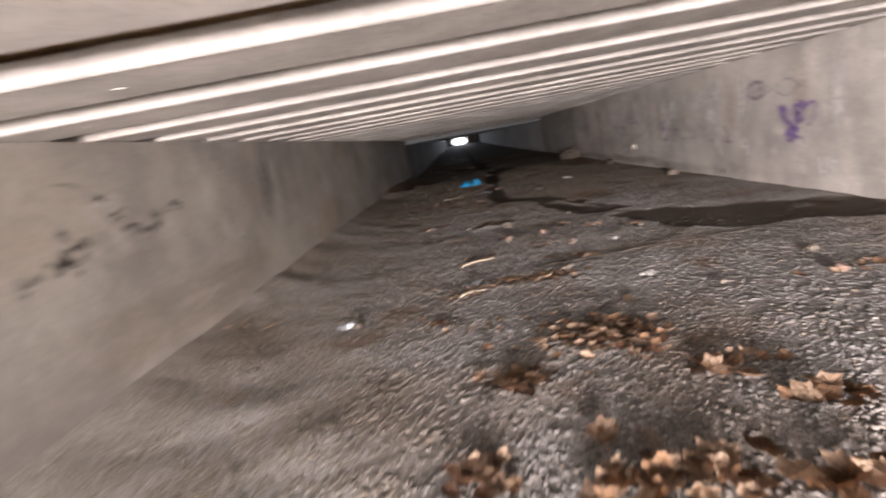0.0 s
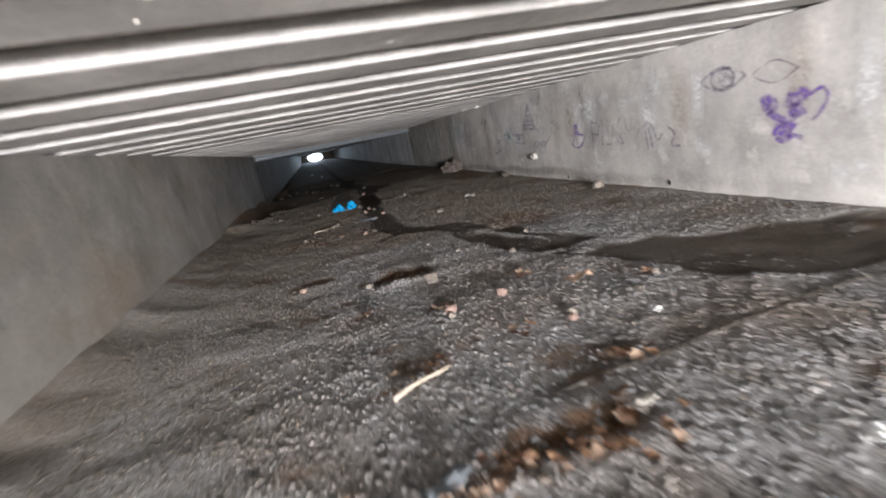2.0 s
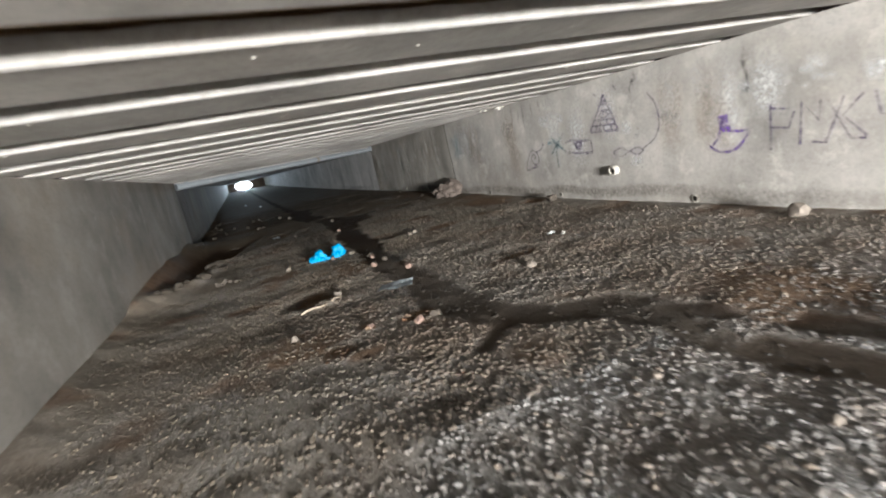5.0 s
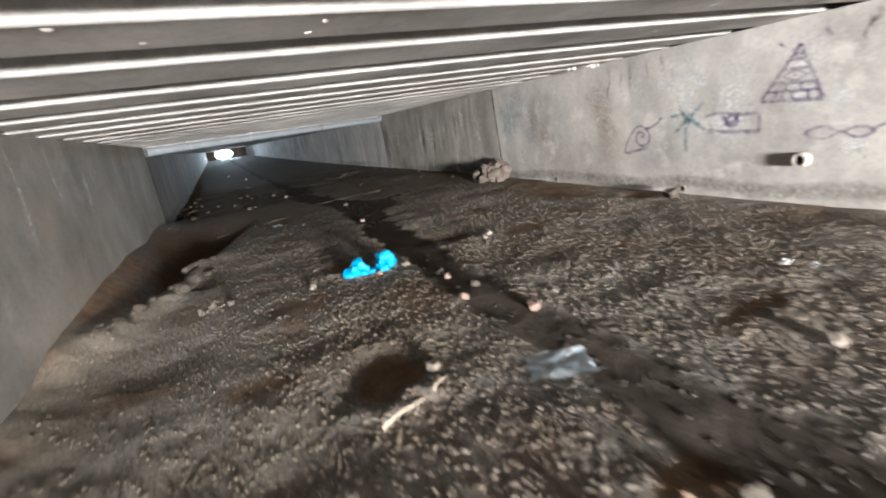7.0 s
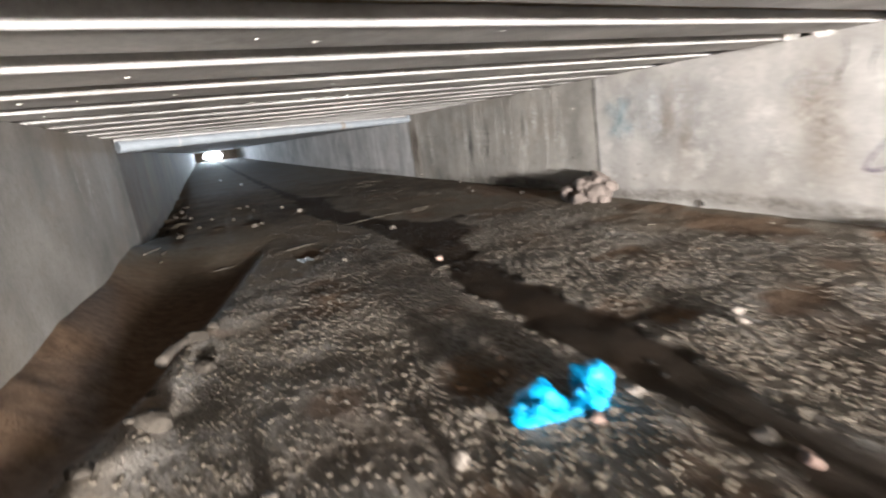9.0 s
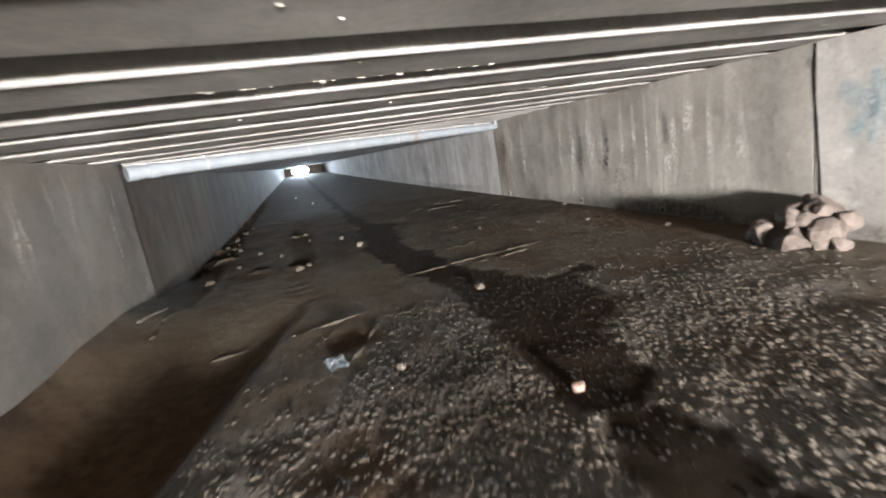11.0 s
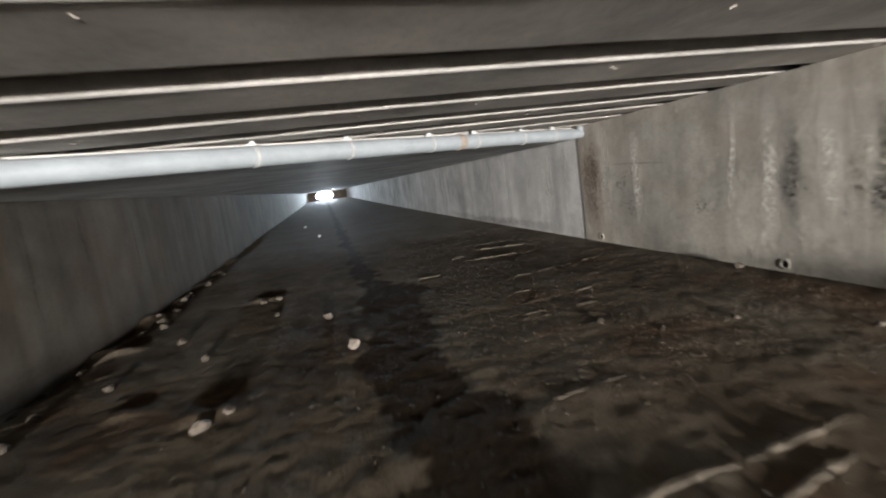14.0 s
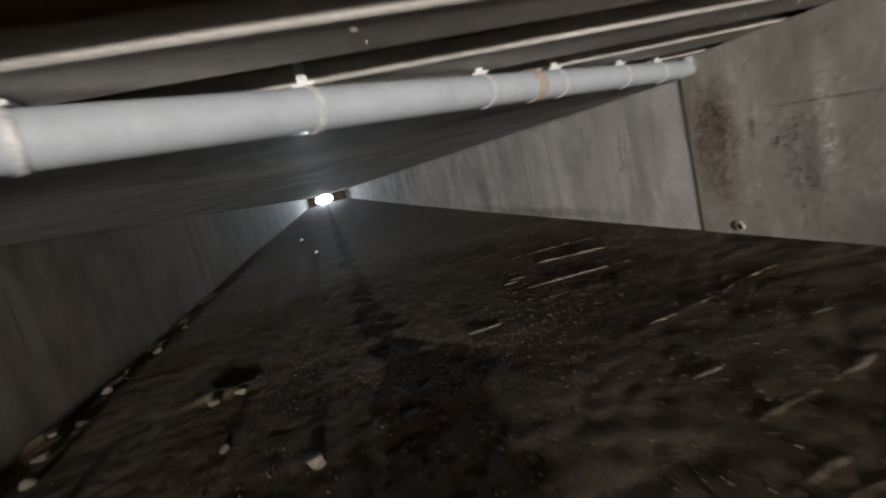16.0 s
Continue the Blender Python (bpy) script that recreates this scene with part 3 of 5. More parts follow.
for k, (a, b) in enumerate(zip(EDGES[:-1], EDGES[1:])):
    beam(a, (b - a) - (0.24 if abs(b - 15.62) < 0.01 else 0.34))


def far_slab():
    """Lower slab behind the pipe, its front edge running aslant."""
    bm = bmesh.new()
    d = (PIPE_B - PIPE_A)
    n = 16
    rows = []
    for i in range(n + 1):
        p = PIPE_A + d * (-0.03 + 1.06 * i / n)
        y = p.y + 0.16
        far = Y1 + 0.3
        rows.append([bm.verts.new(v) for v in ((p.x, y, 1.61), (p.x, y + 0.05, 1.60), (p.x, y + 6, 1.64), (p.x, far, 1.92), (p.x, far, 2.31), (p.x, y, 1.775))])
    for a, b in zip(rows[:-1], rows[1:]):
        for j in range(6):
            bm.faces.new((a[j], b[j], b[(j + 1) % 6], a[(j + 1) % 6]))
    bmesh.ops.recalc_face_normals(bm, faces=bm.faces)
    return tagged(part("ceiling_far", bm, M_SLAB), "smooth grey concrete slab lower than the beams", "ceiling", kind="structure")


far_slab()


# ---- pipes ----
def ceiling_pipe():
    thing = tagged(new("ceiling_pipe"), "pale grey plastic drain pipe hung under the ceiling", "pipe")
    d = (PIPE_B - PIPE_A).normalized()
    up = Vector((0, 0, 1))
    bm = bmesh.new()
    tube(bm, PIPE_A + d * 0.05, PIPE_B - d * 0.28, 0.085, 28)
    part("pipe_body", bm, M_PVC, thing, smooth=True).data.set_sharp_from_angle(angle=radians(40))
    side = d.cross(up)
    for s in (0.05, 0.3):
        bm = bmesh.new()
        tube(bm, PIPE_A + d * s, PIPE_A + d * (s + 0.12), 0.096, 28)
        part("socket", bm, M_PVC, thing, smooth=True).data.set_sharp_from_angle(angle=radians(40))
    bm = bmesh.new()
    tube(bm, PIPE_B - d * 0.30, PIPE_B - d * 0.04, 0.07, 24)
    tube(bm, PIPE_B - d * 0.10, PIPE_B + up * 0.09 - d * 0.02, 0.06, 24)
    part("elbow", bm, M_PVC, thing, "lime-crusted elbow at the wall", smooth=True).data.set_sharp_from_angle(angle=radians(40))
    length = (PIPE_B - PIPE_A).length
    for f in (0.13, 0.335, 0.45, 0.585, 0.68, 0.80, 0.895):
        c = PIPE_A + d * (length * f)
        bm = bmesh.new()
        tube(bm, c - d * 0.014, c + d * 0.014, 0.091, 28, 0.084)
        clamp = part("clamp", bm, M_STEEL, thing)
        bm = bmesh.new()
        box(bm, (c.x - 0.02, c.y - 0.02, c.z + 0.085), (c.x + 0.02, c.y + 0.02, ZC + 0.09), 0.004)
        box(bm, (c.x - 0.045, c.y - 0.03, c.z + 0.086), (c.x + 0.045, c.y + 0.03, c.z + 0.10), 0.004)
        part("hanger", bm, M_STEEL, clamp)
    c = PIPE_A + d * (length * 0.645)
    bm = bmesh.new()
    tube(bm, c - d * 0.045, c + d * 0.045, 0.092, 28, 0.084)
    part("collar", bm, M_PVC_BAND, thing, "dull brown joint band")


ceiling_pipe()


def wall_pipe(name, y, z, r, out, mat, label):
    thing = tagged(new(name), label, "pipe")
    bm = bmesh.new()
    tube(bm, (XR + 0.02, y, z), (XR - out, y, z), r, 28, r * 0.72)
    part("pipe_wall", bm, mat, thing, smooth=True).data.set_sharp_from_angle(angle=radians(40))
    bm = bmesh.new()
    tube(bm, (XR - 0.004, y, z), (XR - out * 0.3, y, z), r * 0.73, 20)
    part("pipe_bore", bm, M_HOLE, thing, "dark bore")


wall_pipe("drain_pipe", 9.66, 0.40, 0.07, 0.09, M_WHITE_PIPE, "short white drain pipe stub in the wall")


def culvert(y, z, r):
    thing = tagged(new("culvert_pipe"), "round concrete culvert pipe mouth low in the wall", "pipe")
    bm = bmesh.new()
    tube(bm, (XR + 1.6, y, z), (XR - 0.012, y, z), r, 40, r * 0.86)
    part("pipe_wall", bm, M_CULVERT, thing, smooth=True).data.set_sharp_from_angle(angle=radians(40))
    bm = bmesh.new()
    tube(bm, (XR + 1.58, y, z), (XR + 1.5, y, z), r * 0.87, 24)
    part("pipe_end", bm, M_HOLE, thing, "dark end of the bore")


culvert(2.0, 0.24, 0.297)


def weep_hole(y, z, r):
    thing = tagged(new("weep_hole"), "small dark weep hole at the foot of the wall", "hole", "weep holes")
    bm = bmesh.new()
    tube(bm, (XR - 0.012, y, z), (XR + 0.01, y, z), r, 14, r * 0.7)
    part("rim", bm, M_WALL_DAMP, thing)
    bm = bmesh.new()
    tube(bm, (XR - 0.006, y, z), (XR + 0.008, y, z), r * 0.72, 14)
    part("bore", bm, M_HOLE, thing)


for y, z in ((13.72, -0.0), (11.1, 0.0), (8.33, -0.01), (5.55, 0.02), (22.62, 0.06), (19.6, 0.06), (17.6, 0.05)):
    weep_hole(y, z, 0.05)


# ---- graffiti and stains on the walls ----
def smooth_line(pts, per=8):
    p = [Vector((a, b)) for a, b in pts]
    p = [2 * p[0] - p[1]] + p + [2 * p[-1] - p[-2]]
    out = []
    for i in range(1, len(p) - 2):
        for k in range(per):
            t = k / per
            out.append(0.5 * ((2 * p[i]) + (p[i + 1] - p[i - 1]) * t + (2 * p[i - 1] - 5 * p[i] + 4 * p[i + 1] - p[i + 2]) * t * t + (3 * p[i] - p[i - 1] - 3 * p[i + 1] + p[i + 2]) * t ** 3))
    return out + [p[-2]]


def strokes(name, lines, mat, label, width=0.028, x=XR - 0.003, curved=True, category="graffiti", kind="", parent=None):
    """Painted lines on a wall, given as (y, z) points; the paint thins out at the edges."""
    bm = bmesh.new()
    soft = bm.verts.layers.float.new("soft")
    for line in lines:
        w = width
        if isinstance(line[0], (int, float)):
            w, line = line[0], line[1:]
        pts = smooth_line(line) if curved and len(line) > 2 else [Vector(q) for q in line]
        if kind:
            pts = smooth_line([tuple(q) for q in pts], 3) if len(pts) > 2 else pts
        prev = None
        n = len(pts) - 1
        for i, q in enumerate(pts):
            d = (pts[min(i + 1, n)] - pts[max(i - 1, 0)])
            d = d.normalized() if d.length > 1e-6 else Vector((1, 0))
            s = Vector((-d.y, d.x)) * w * (0.62 + 0.25 * noise.noise((q.x * 9, q.y * 9, w)))
            end = min(1.0, i / (0.35 * n), (n - i) / (0.35 * n)) if kind else 1.0
            row = []
            for k, e in ((1, 0), (0.5, 0.8), (0, 1), (-0.5, 0.8), (-1, 0)):
                v = bm.verts.new((x, q.x + s.x * k, q.y + s.y * k))
                v[soft] = e * end
                row.append(v)
            if prev:
                for k in range(4):
                    bm.faces.new((prev[k], prev[k + 1], row[k + 1], row[k]))
            prev = row
    if parent is not None:
        return part(name, bm, mat, parent)
    return tagged(part(name, bm, mat), label, category, kind=kind)


def ring(y, z, a, b, n=12, tilt=0.0):
    return [(y + a * math.cos(t) , z + b * math.sin(t) + tilt * a * math.cos(t)) for t in (2 * math.pi * i / n for i in range(n + 1))]


def almond(y, z, a, b):
    return [(y - a, z), (y - a * 0.4, z + b * 0.8), (y, z + b), (y + a * 0.4, z + b * 0.8), (y + a, z), (y + a * 0.4, z - b * 0.8), (y, z - b), (y - a * 0.4, z - b * 0.8), (y - a, z)]


strokes("eye_graffiti", [almond(4.55, 1.28, 0.31, 0.13), ring(4.5, 1.29, 0.1, 0.1), (0.05, (4.56, 1.25), (4.5, 1.33), (4.44, 1.26), (4.4, 1.34)), ring(4.55, 1.28, 0.17, 0.11)], P_MARK, "purple outline of an eye sprayed on the wall")
strokes("eye_graffiti", [almond(3.9, 1.26, 0.25, 0.11)], P_MARK, "thin purple almond outline sprayed on the wall", 0.016)
strokes("purple_tag", [(0.10, (4.07, 0.95), (3.98, 0.98), (3.92, 0.92), (4.02, 0.84)), (0.13, (3.78, 0.98), (3.7, 0.95), (3.62, 1.0), (3.55, 0.99)), (0.14, (3.76, 0.84), (3.68, 0.86), (3.63, 0.78)),
                       (0.13, (3.93, 0.68), (3.84, 0.64), (3.76, 0.7), (3.7, 0.66)), (0.05, (3.9, 0.58), (3.82, 0.54), (3.72, 0.6), (3.62, 0.57)), (0.03, (3.55, 0.98), (3.42, 1.04), (3.37, 0.96), (3.43, 0.82), (3.52, 0.74)), (0.08, (3.98, 0.88), (3.9, 0.8), (3.8, 0.75))],
        P_PURPLE, "solid purple spray paint tag on the wall", 0.05)
strokes("letter_tag", [[(7.33, 1.02), (7.35, 0.54)], [(7.34, 0.98), (7.15, 0.95)], [(7.34, 0.78), (7.16, 0.76), (7.1, 0.92)], [(7.06, 0.58), (7.03, 1.0), (6.88, 0.8), (6.86, 1.0)], [(6.95, 0.6), (6.83, 0.58), (6.72, 0.85), (6.67, 1.0)],
                       [(6.52, 1.0), (6.68, 0.82), (6.5, 0.62)], [(6.8, 0.98), (6.62, 0.6), (6.5, 0.6)], [(6.43, 1.0), (6.39, 0.8), (6.3, 0.78), (6.25, 0.98), (6.21, 0.8), (6.11, 0.99), (6.08, 0.8), (6.2, 0.66)]], P_MARK, "row of thin outlined purple letters, not readable", 0.024, curved=False)
strokes("letter_tag", [[(6.02, 0.8), (5.9, 0.88), (5.8, 0.82)], [(5.97, 0.82), (5.93, 0.5)], [(5.88, 0.8), (5.84, 0.52)], [(5.81, 0.83), (5.72, 0.63), (5.6, 0.72)], [(5.5, 0.8), (5.38, 0.7), (5.45, 0.55), (5.28, 0.53)]], P_MARK, "faint outlined purple letters on the wall", 0.028)
strokes("crescent_tag", [(0.11, (7.87, 0.98), (7.86, 0.88), (7.83, 0.8)), (0.03, (8.06, 0.63), (7.92, 0.56), (7.74, 0.58), (7.62, 0.7), (7.57, 0.78)), (0.03, (8.06, 0.63), (7.95, 0.72), (7.87, 0.95)), (0.03, (7.83, 0.8), (7.7, 0.78), (7.58, 0.79))], P_PURPLE, "purple spike and crescent sprayed on the wall", 0.03)
strokes("pyramid_graffiti", [[(9.73, 1.53), (10.11, 1.01)], [(10.11, 1.01), (9.51, 0.99)], [(9.51, 0.99), (9.73, 1.53)], [(9.97, 1.18), (9.57, 1.16)], [(10.04, 1.1), (9.54, 1.08)], [(9.88, 1.31), (9.64, 1.3)], [(9.82, 1.4), (9.69, 1.39)], [(9.79, 1.45), (9.7, 1.44)],
                             [(9.95, 1.1), (9.97, 1.02)], [(9.85, 1.17), (9.86, 1.1)], [(9.8, 1.1), (9.79, 1.01)], [(9.72, 1.17), (9.71, 1.09)], [(9.65, 1.09), (9.64, 1.0)], [(9.88, 1.1), (9.89, 1.02)]], P_MARK, "purple pyramid with bricks and an eye, sprayed on the wall", 0.036, curved=False)
strokes("pyramid_eye", [almond(9.77, 1.24, 0.11, 0.045), (0.04, (9.78, 1.24), (9.76, 1.25))], P_MARK, "purple eye drawn inside the pyramid", 0.022)
for ray in ([(9.93, 1.57), (9.87, 1.52)], [(9.52, 1.64), (9.46, 1.55)]):
    strokes("ray_mark", [ray], P_MARK, "short purple ray stroke above the pyramid", 0.03, curved=False)
strokes("arc_graffiti", [[(8.92, 1.42), (8.8, 1.25), (8.77, 1.0), (8.88, 0.8), (9.1, 0.68)]], P_MARK, "thin purple arc sprayed on the wall", 0.026)
strokes("fish_graffiti", [almond(9.51, 0.66, 0.15, 0.06), almond(9.2, 0.66, 0.12, 0.05), [(9.38, 0.66), (9.3, 0.67)]], P_FAINT, "two faint violet almonds joined by a line", 0.03)
strokes("eye_band_graffiti", [(0.035, (10.76, 0.9), (10.6, 0.93), (10.3, 0.9), (10.14, 0.9)), (0.045, (10.74, 0.73), (10.5, 0.71), (10.25, 0.7), (10.1, 0.7)), (0.035, (10.12, 0.9), (10.12, 0.7)), (0.05, (10.55, 0.9), (10.45, 0.8), (10.34, 0.9)), ring(10.43, 0.83, 0.07, 0.06)], P_MARK, "violet eye between two bars sprayed on the wall", 0.035)
star = tagged(new("star_graffiti"), "teal spray-painted star with long rays", "graffiti")
for ray in [(0.05, (11.02, 0.9), (11.13, 1.05)), (0.05, (11.02, 0.88), (10.78, 1.07)), (0.05, (11.0, 0.9), (10.76, 0.75)), (0.04, (11.03, 0.9), (11.04, 0.48)), (0.05, (11.02, 0.9), (11.18, 0.72)), (0.12, (11.06, 0.92), (10.96, 0.86)), (0.04, (11.04, 0.95), (11.25, 0.93))]:
    strokes("ray", [ray], P_TEAL, "", 0.05, curved=False, parent=star)
strokes("spiral_graffiti", [[(11.74, 0.68), (11.7, 0.72), (11.74, 0.76), (11.81, 0.74), (11.84, 0.66), (11.78, 0.58), (11.66, 0.58), (11.6, 0.68), (11.66, 0.8), (11.8, 0.84), (11.95, 0.7), (12.05, 0.48), (11.85, 0.5), (11.63, 0.54)], [(11.66, 0.8), (11.52, 0.83), (11.39, 0.93)]], P_MARK, "violet spiral with a pointed tail", 0.034)
strokes("faded_tag", [(0.16, (15.32, 1.36), (15.05, 1.15), (14.85, 0.95)), (0.14, (14.9, 1.4), (15.05, 1.15), (15.25, 0.9)), (0.1, (15.05, 1.45), (15.06, 0.85))], P_TEAL_FADED, "faded light blue spray patch by the crack", 0.12)

rng = random.Random(7)


def runs(x, y0, y1, z_top, n, mat, label, wmin, wmax, lmin, lmax, name="wall_stain"):
    for _ in range(n):
        y, z = rng.uniform(y0, y1), z_top - rng.uniform(0, 0.05)
        ln, w = rng.uniform(lmin, lmax), rng.uniform(wmin, wmax)
        dr = rng.uniform(-0.03, 0.03)
        strokes(name, [(w, (y, z), (y + dr, z - ln * 0.4), (y - dr, z - ln * 0.7), (y + dr * 0.5, z - ln))], mat, label, x=x, category="stain", kind="stuff")


runs(XR - 0.002, 16, 22.5, ZC - 0.02, 18, P_LIME, "pale lime run down the damp wall", 0.06, 0.22, 0.9, 1.7)
runs(XR - 0.002, 16.5, 22, 1.5, 3, P_SOOT, "dark damp run down the wall", 0.05, 0.16, 0.5, 1.2)
runs(XR + 0.007, 23.6, 34, 1.55, 14, P_LIME, "pale lime run down the far wall", 0.03, 0.12, 0.7, 1.4)
runs(XR - 0.002, 22.6, 23.02, ZC - 0.02, 7, P_RUST, "brown rust run below the pipe end", 0.12, 0.3, 1.0, 1.7)
runs(XL - 0.005, 19.0, 19.5, 1.55, 5, P_RUST, "brown rust run below the pipe end", 0.08, 0.2, 0.6, 1.4)
runs(XL + 0.002, 2.4, 4.2, ZC - 0.02, 5, P_SOOT, "dark grey run down the wall", 0.03, 0.1, 0.7, 1.2)
runs(XL + 0.002, 9, 18.5, ZC - 0.02, 12, P_LIME, "pale lime run down the wall", 0.03, 0.09, 0.5, 1.3)
runs(XL - 0.005, 19.3, 30, 1.55, 12, P_TAN, "broad tan run down the far wall", 0.1, 0.3, 0.8, 1.4)
runs(XL - 0.005, 19.3, 30, 1.55, 8, P_SOOT, "dark damp run down the far wall", 0.03, 0.1, 0.6, 1.2)
def blotches(spots, mat, label, x, name="soot_stain", count=7):
    """Ragged stains on a wall: (y, z, size) each, as small uneven patches."""
    bm = bmesh.new()
    soft = bm.verts.layers.float.new("soft")
    for y, z, size in spots:
        for _ in range(count):
            cy, cz = y + rng.gauss(0, size * 0.7), z + rng.gauss(0, size * 0.5)
            r0, a0 = 1.5 * size * rng.uniform(0.08, 0.5) * 7 / count ** 0.9, rng.uniform(0, 9)
            ring_v = [bm.verts.new((x + rng.uniform(0, 0.001), cy + math.cos(a) * r0 * (1 + 0.6 * noise.noise((math.cos(a) * 2 + a0, math.sin(a) * 2, cz))) * 1.3, cz + math.sin(a) * r0 * (1 + 0.6 * noise.noise((math.cos(a) * 2 + a0, math.sin(a) * 2, cy))))) for a in (2 * math.pi * i / 14 for i in range(14))]
            mid_v = bm.verts.new((x, cy, cz))
            mid_v[soft] = 1.0
            for i in range(14):
                bm.faces.new((mid_v, ring_v[i], ring_v[(i + 1) % 14]))
    return tagged(part(name, bm, mat), label, "stain", kind="stuff")


blotches([(0.23, 1.30, 0.05), (0.3, 1.2, 0.07), (0.47, 1.14, 0.06), (0.62, 1.2, 0.07), (0.78, 1.26, 0.06), (0.9, 1.28, 0.05), (-0.3, 1.14, 0.1), (-0.15, 1.17, 0.08), (-0.28, 1.05, 0.08), (-0.58, 1.04, 0.06), (0.1, 1.42, 0.05)], P_SOOT, "patchy black soot specks on the wall", XL + 0.003, count=12)
strokes("wall_stain", [(0.02, (-0.25, 1.53), (-0.1, 1.52), (0.02, 1.46)), (0.02, (0.1, 1.42), (0.12, 1.28), (0.22, 1.24))], P_SOOT, "thin black crack line on the wall", x=XL + 0.003, category="stain", kind="stuff")
strokes("wall_stain", [(0.10, (2.68, 1.76), (2.66, 1.4), (2.62, 1.05), (2.58, 0.78)), (0.06, (2.9, 1.76), (2.85, 1.4), (2.8, 1.0))], P_SOOT, "dark seep run down the wall from a beam joint", x=XL + 0.003, category="stain", kind="stuff")
strokes("wall_stain", [(0.16, (-0.8, 0.70), (-0.15, 0.62), (0.85, 0.6), (1.94, 0.54), (2.6, 0.5)), (0.2, (-1.0, 0.5), (0.0, 0.4), (1.2, 0.38), (2.2, 0.36))], P_TAN, "tan flood line along the wall", x=XL + 0.002, category="stain", kind="stuff")
blotches([(7.79, 1.18, 0.13), (7.6, 1.25, 0.1), (6.17, 1.3, 0.12), (6.4, 1.2, 0.1), (6.9, 1.25, 0.14), (3.2, 0.26, 0.12), (5.6, 0.4, 0.12), (9.3, 0.95, 0.12), (9.2, 0.5, 0.1), (11.3, 1.35, 0.12), (10.8, 1.3, 0.1), (8.6, 1.1, 0.12), (4.9, 0.5, 0.15), (12.6, 1.3, 0.12)], P_PATCH, "pale patches of worn whitewash on the wall", XR - 0.0015, "wall_patch")
blotches([(18.86, 0.69, 0.12), (18.2, 0.73, 0.15), (19.5, 0.77, 0.12), (18.5, 0.46, 0.15), (21.84, 0.54, 0.14), (22.03, 0.88, 0.13), (20.6, 0.55, 0.1)], P_SOOT, "pitted dark honeycomb in the concrete", XR - 0.0015, "wall_pitting", 45)
blotches([(24.36, 0.95, 0.10), (24.3, 0.75, 0.12), (24.4, 1.15, 0.08)], P_SOOT, "pitted dark honeycomb in the far wall", XR + 0.008, "wall_pitting", 45)
runs(XR - 0.0025, 3, 15, ZC - 0.02, 9, P_TAN, "broad tan seep stain down the wall", 0.2, 0.5, 0.9, 1.6)
runs(XR - 0.0018, 3, 15, ZC - 0.05, 16, P_PATCH, "pale lime wash down the wall", 0.16, 0.42, 0.4, 1.3)
for x, ya, yb in ((XL + 0.0035, 9.0, 26.0), (XR - 0.0035, 3.0, 23.0), (XR + 0.004, 23.2, 34.0)):
    n = int((yb - ya) / 0.8)
    strokes("wall_foot_mark", [(0.17, *[(ya + 0.8 * k, (0.06 if x > 0 else 0.08 + 0.14 * max(0.0, min(1.0, (14 - ya - 0.8 * k) / 2))) + rng.uniform(-0.04, 0.05)) for k in range(n)])], P_MUD_SHADE, "brown mud splashed along the foot of the wall", x=x, category="stain", kind="stuff")
# Tapering stroke paints the rubble heap's shadow on the wall, with mud.
strokes("wall_foot_mark", [(0.3, (15.9, 0.1), (16.6, 0.14), (17.4, 0.1), (18.2, 0.06), (19.0, 0.0))], P_MUD_SHADE, "dark mud and the rubble heap's shadow painted along the wall foot", x=XR - 0.0045, category="stain", kind="stuff")
strokes("wall_stain", [(0.016, (22.3, 1.14), (21.6, 1.12), (21.0, 1.09)), (0.012, (20.2, 1.1), (19.6, 1.12))], P_SOOT, "thin dark formwork line across the wall", x=XR - 0.003, category="stain", kind="stuff")
runs(XR - 0.0012, 5, 15, ZC - 0.02, 8, P_SOOT, "thin dark seep from a beam joint", 0.02, 0.05, 0.15, 0.6)
strokes("wall_crack", [(0.022, (15.545, 1.77), (15.56, 1.5), (15.54, 1.2), (15.52, 0.9), (15.5, 0.6), (15.49, 0.3))], M_HOLE, "dark open crack running down the wall", x=XR - 0.002, category="crack")


# ---- loose things ----
def rock(x, y, size, mat, label, name="stone", flat=0.65, group="", sink=0.25, seed=0):
    bm = bmesh.new()
    bmesh.ops.create_icosphere(bm, subdivisions=3, radius=0.5)
    r = random.Random(seed + int(x * 100) + int(y * 1000))
    o = Vector((r.uniform(0, 50), r.uniform(0, 50), r.uniform(0, 50)))
    sx, sy = r.uniform(0.8, 1.25), r.uniform(0.7, 1.0)
    for v in bm.verts:
        c = v.co.copy()
        f = 1 + 0.35 * noise.noise(c * 2.4 + o) + 0.14 * noise.noise(c * 6 + o)
        v.co = Vector((c.x * sx, c.y * sy, c.z * flat)) * f * size
    for _ in range(9):
        nrm = Vector((r.gauss(0, 1), r.gauss(0, 1), r.gauss(0, 0.8))).normalized()
        lim = size * r.uniform(0.26, 0.42) * (flat + (1 - flat) * (1 - abs(nrm.z)))
        for v in bm.verts:
            over = v.co.dot(nrm) - lim
            if over > 0:
                v.co -= nrm * over * 0.92
    ob = part(name, bm, mat, smooth=True)
    ob.data.set_sharp_from_angle(angle=radians(22))
    ob.matrix_world = pose(x, y, hz(x, y) + size * flat * (0.5 - sink), r.uniform(-12, 12), r.uniform(-12, 12), r.uniform(0, 360))
    return tagged(ob, label, "stone", group)


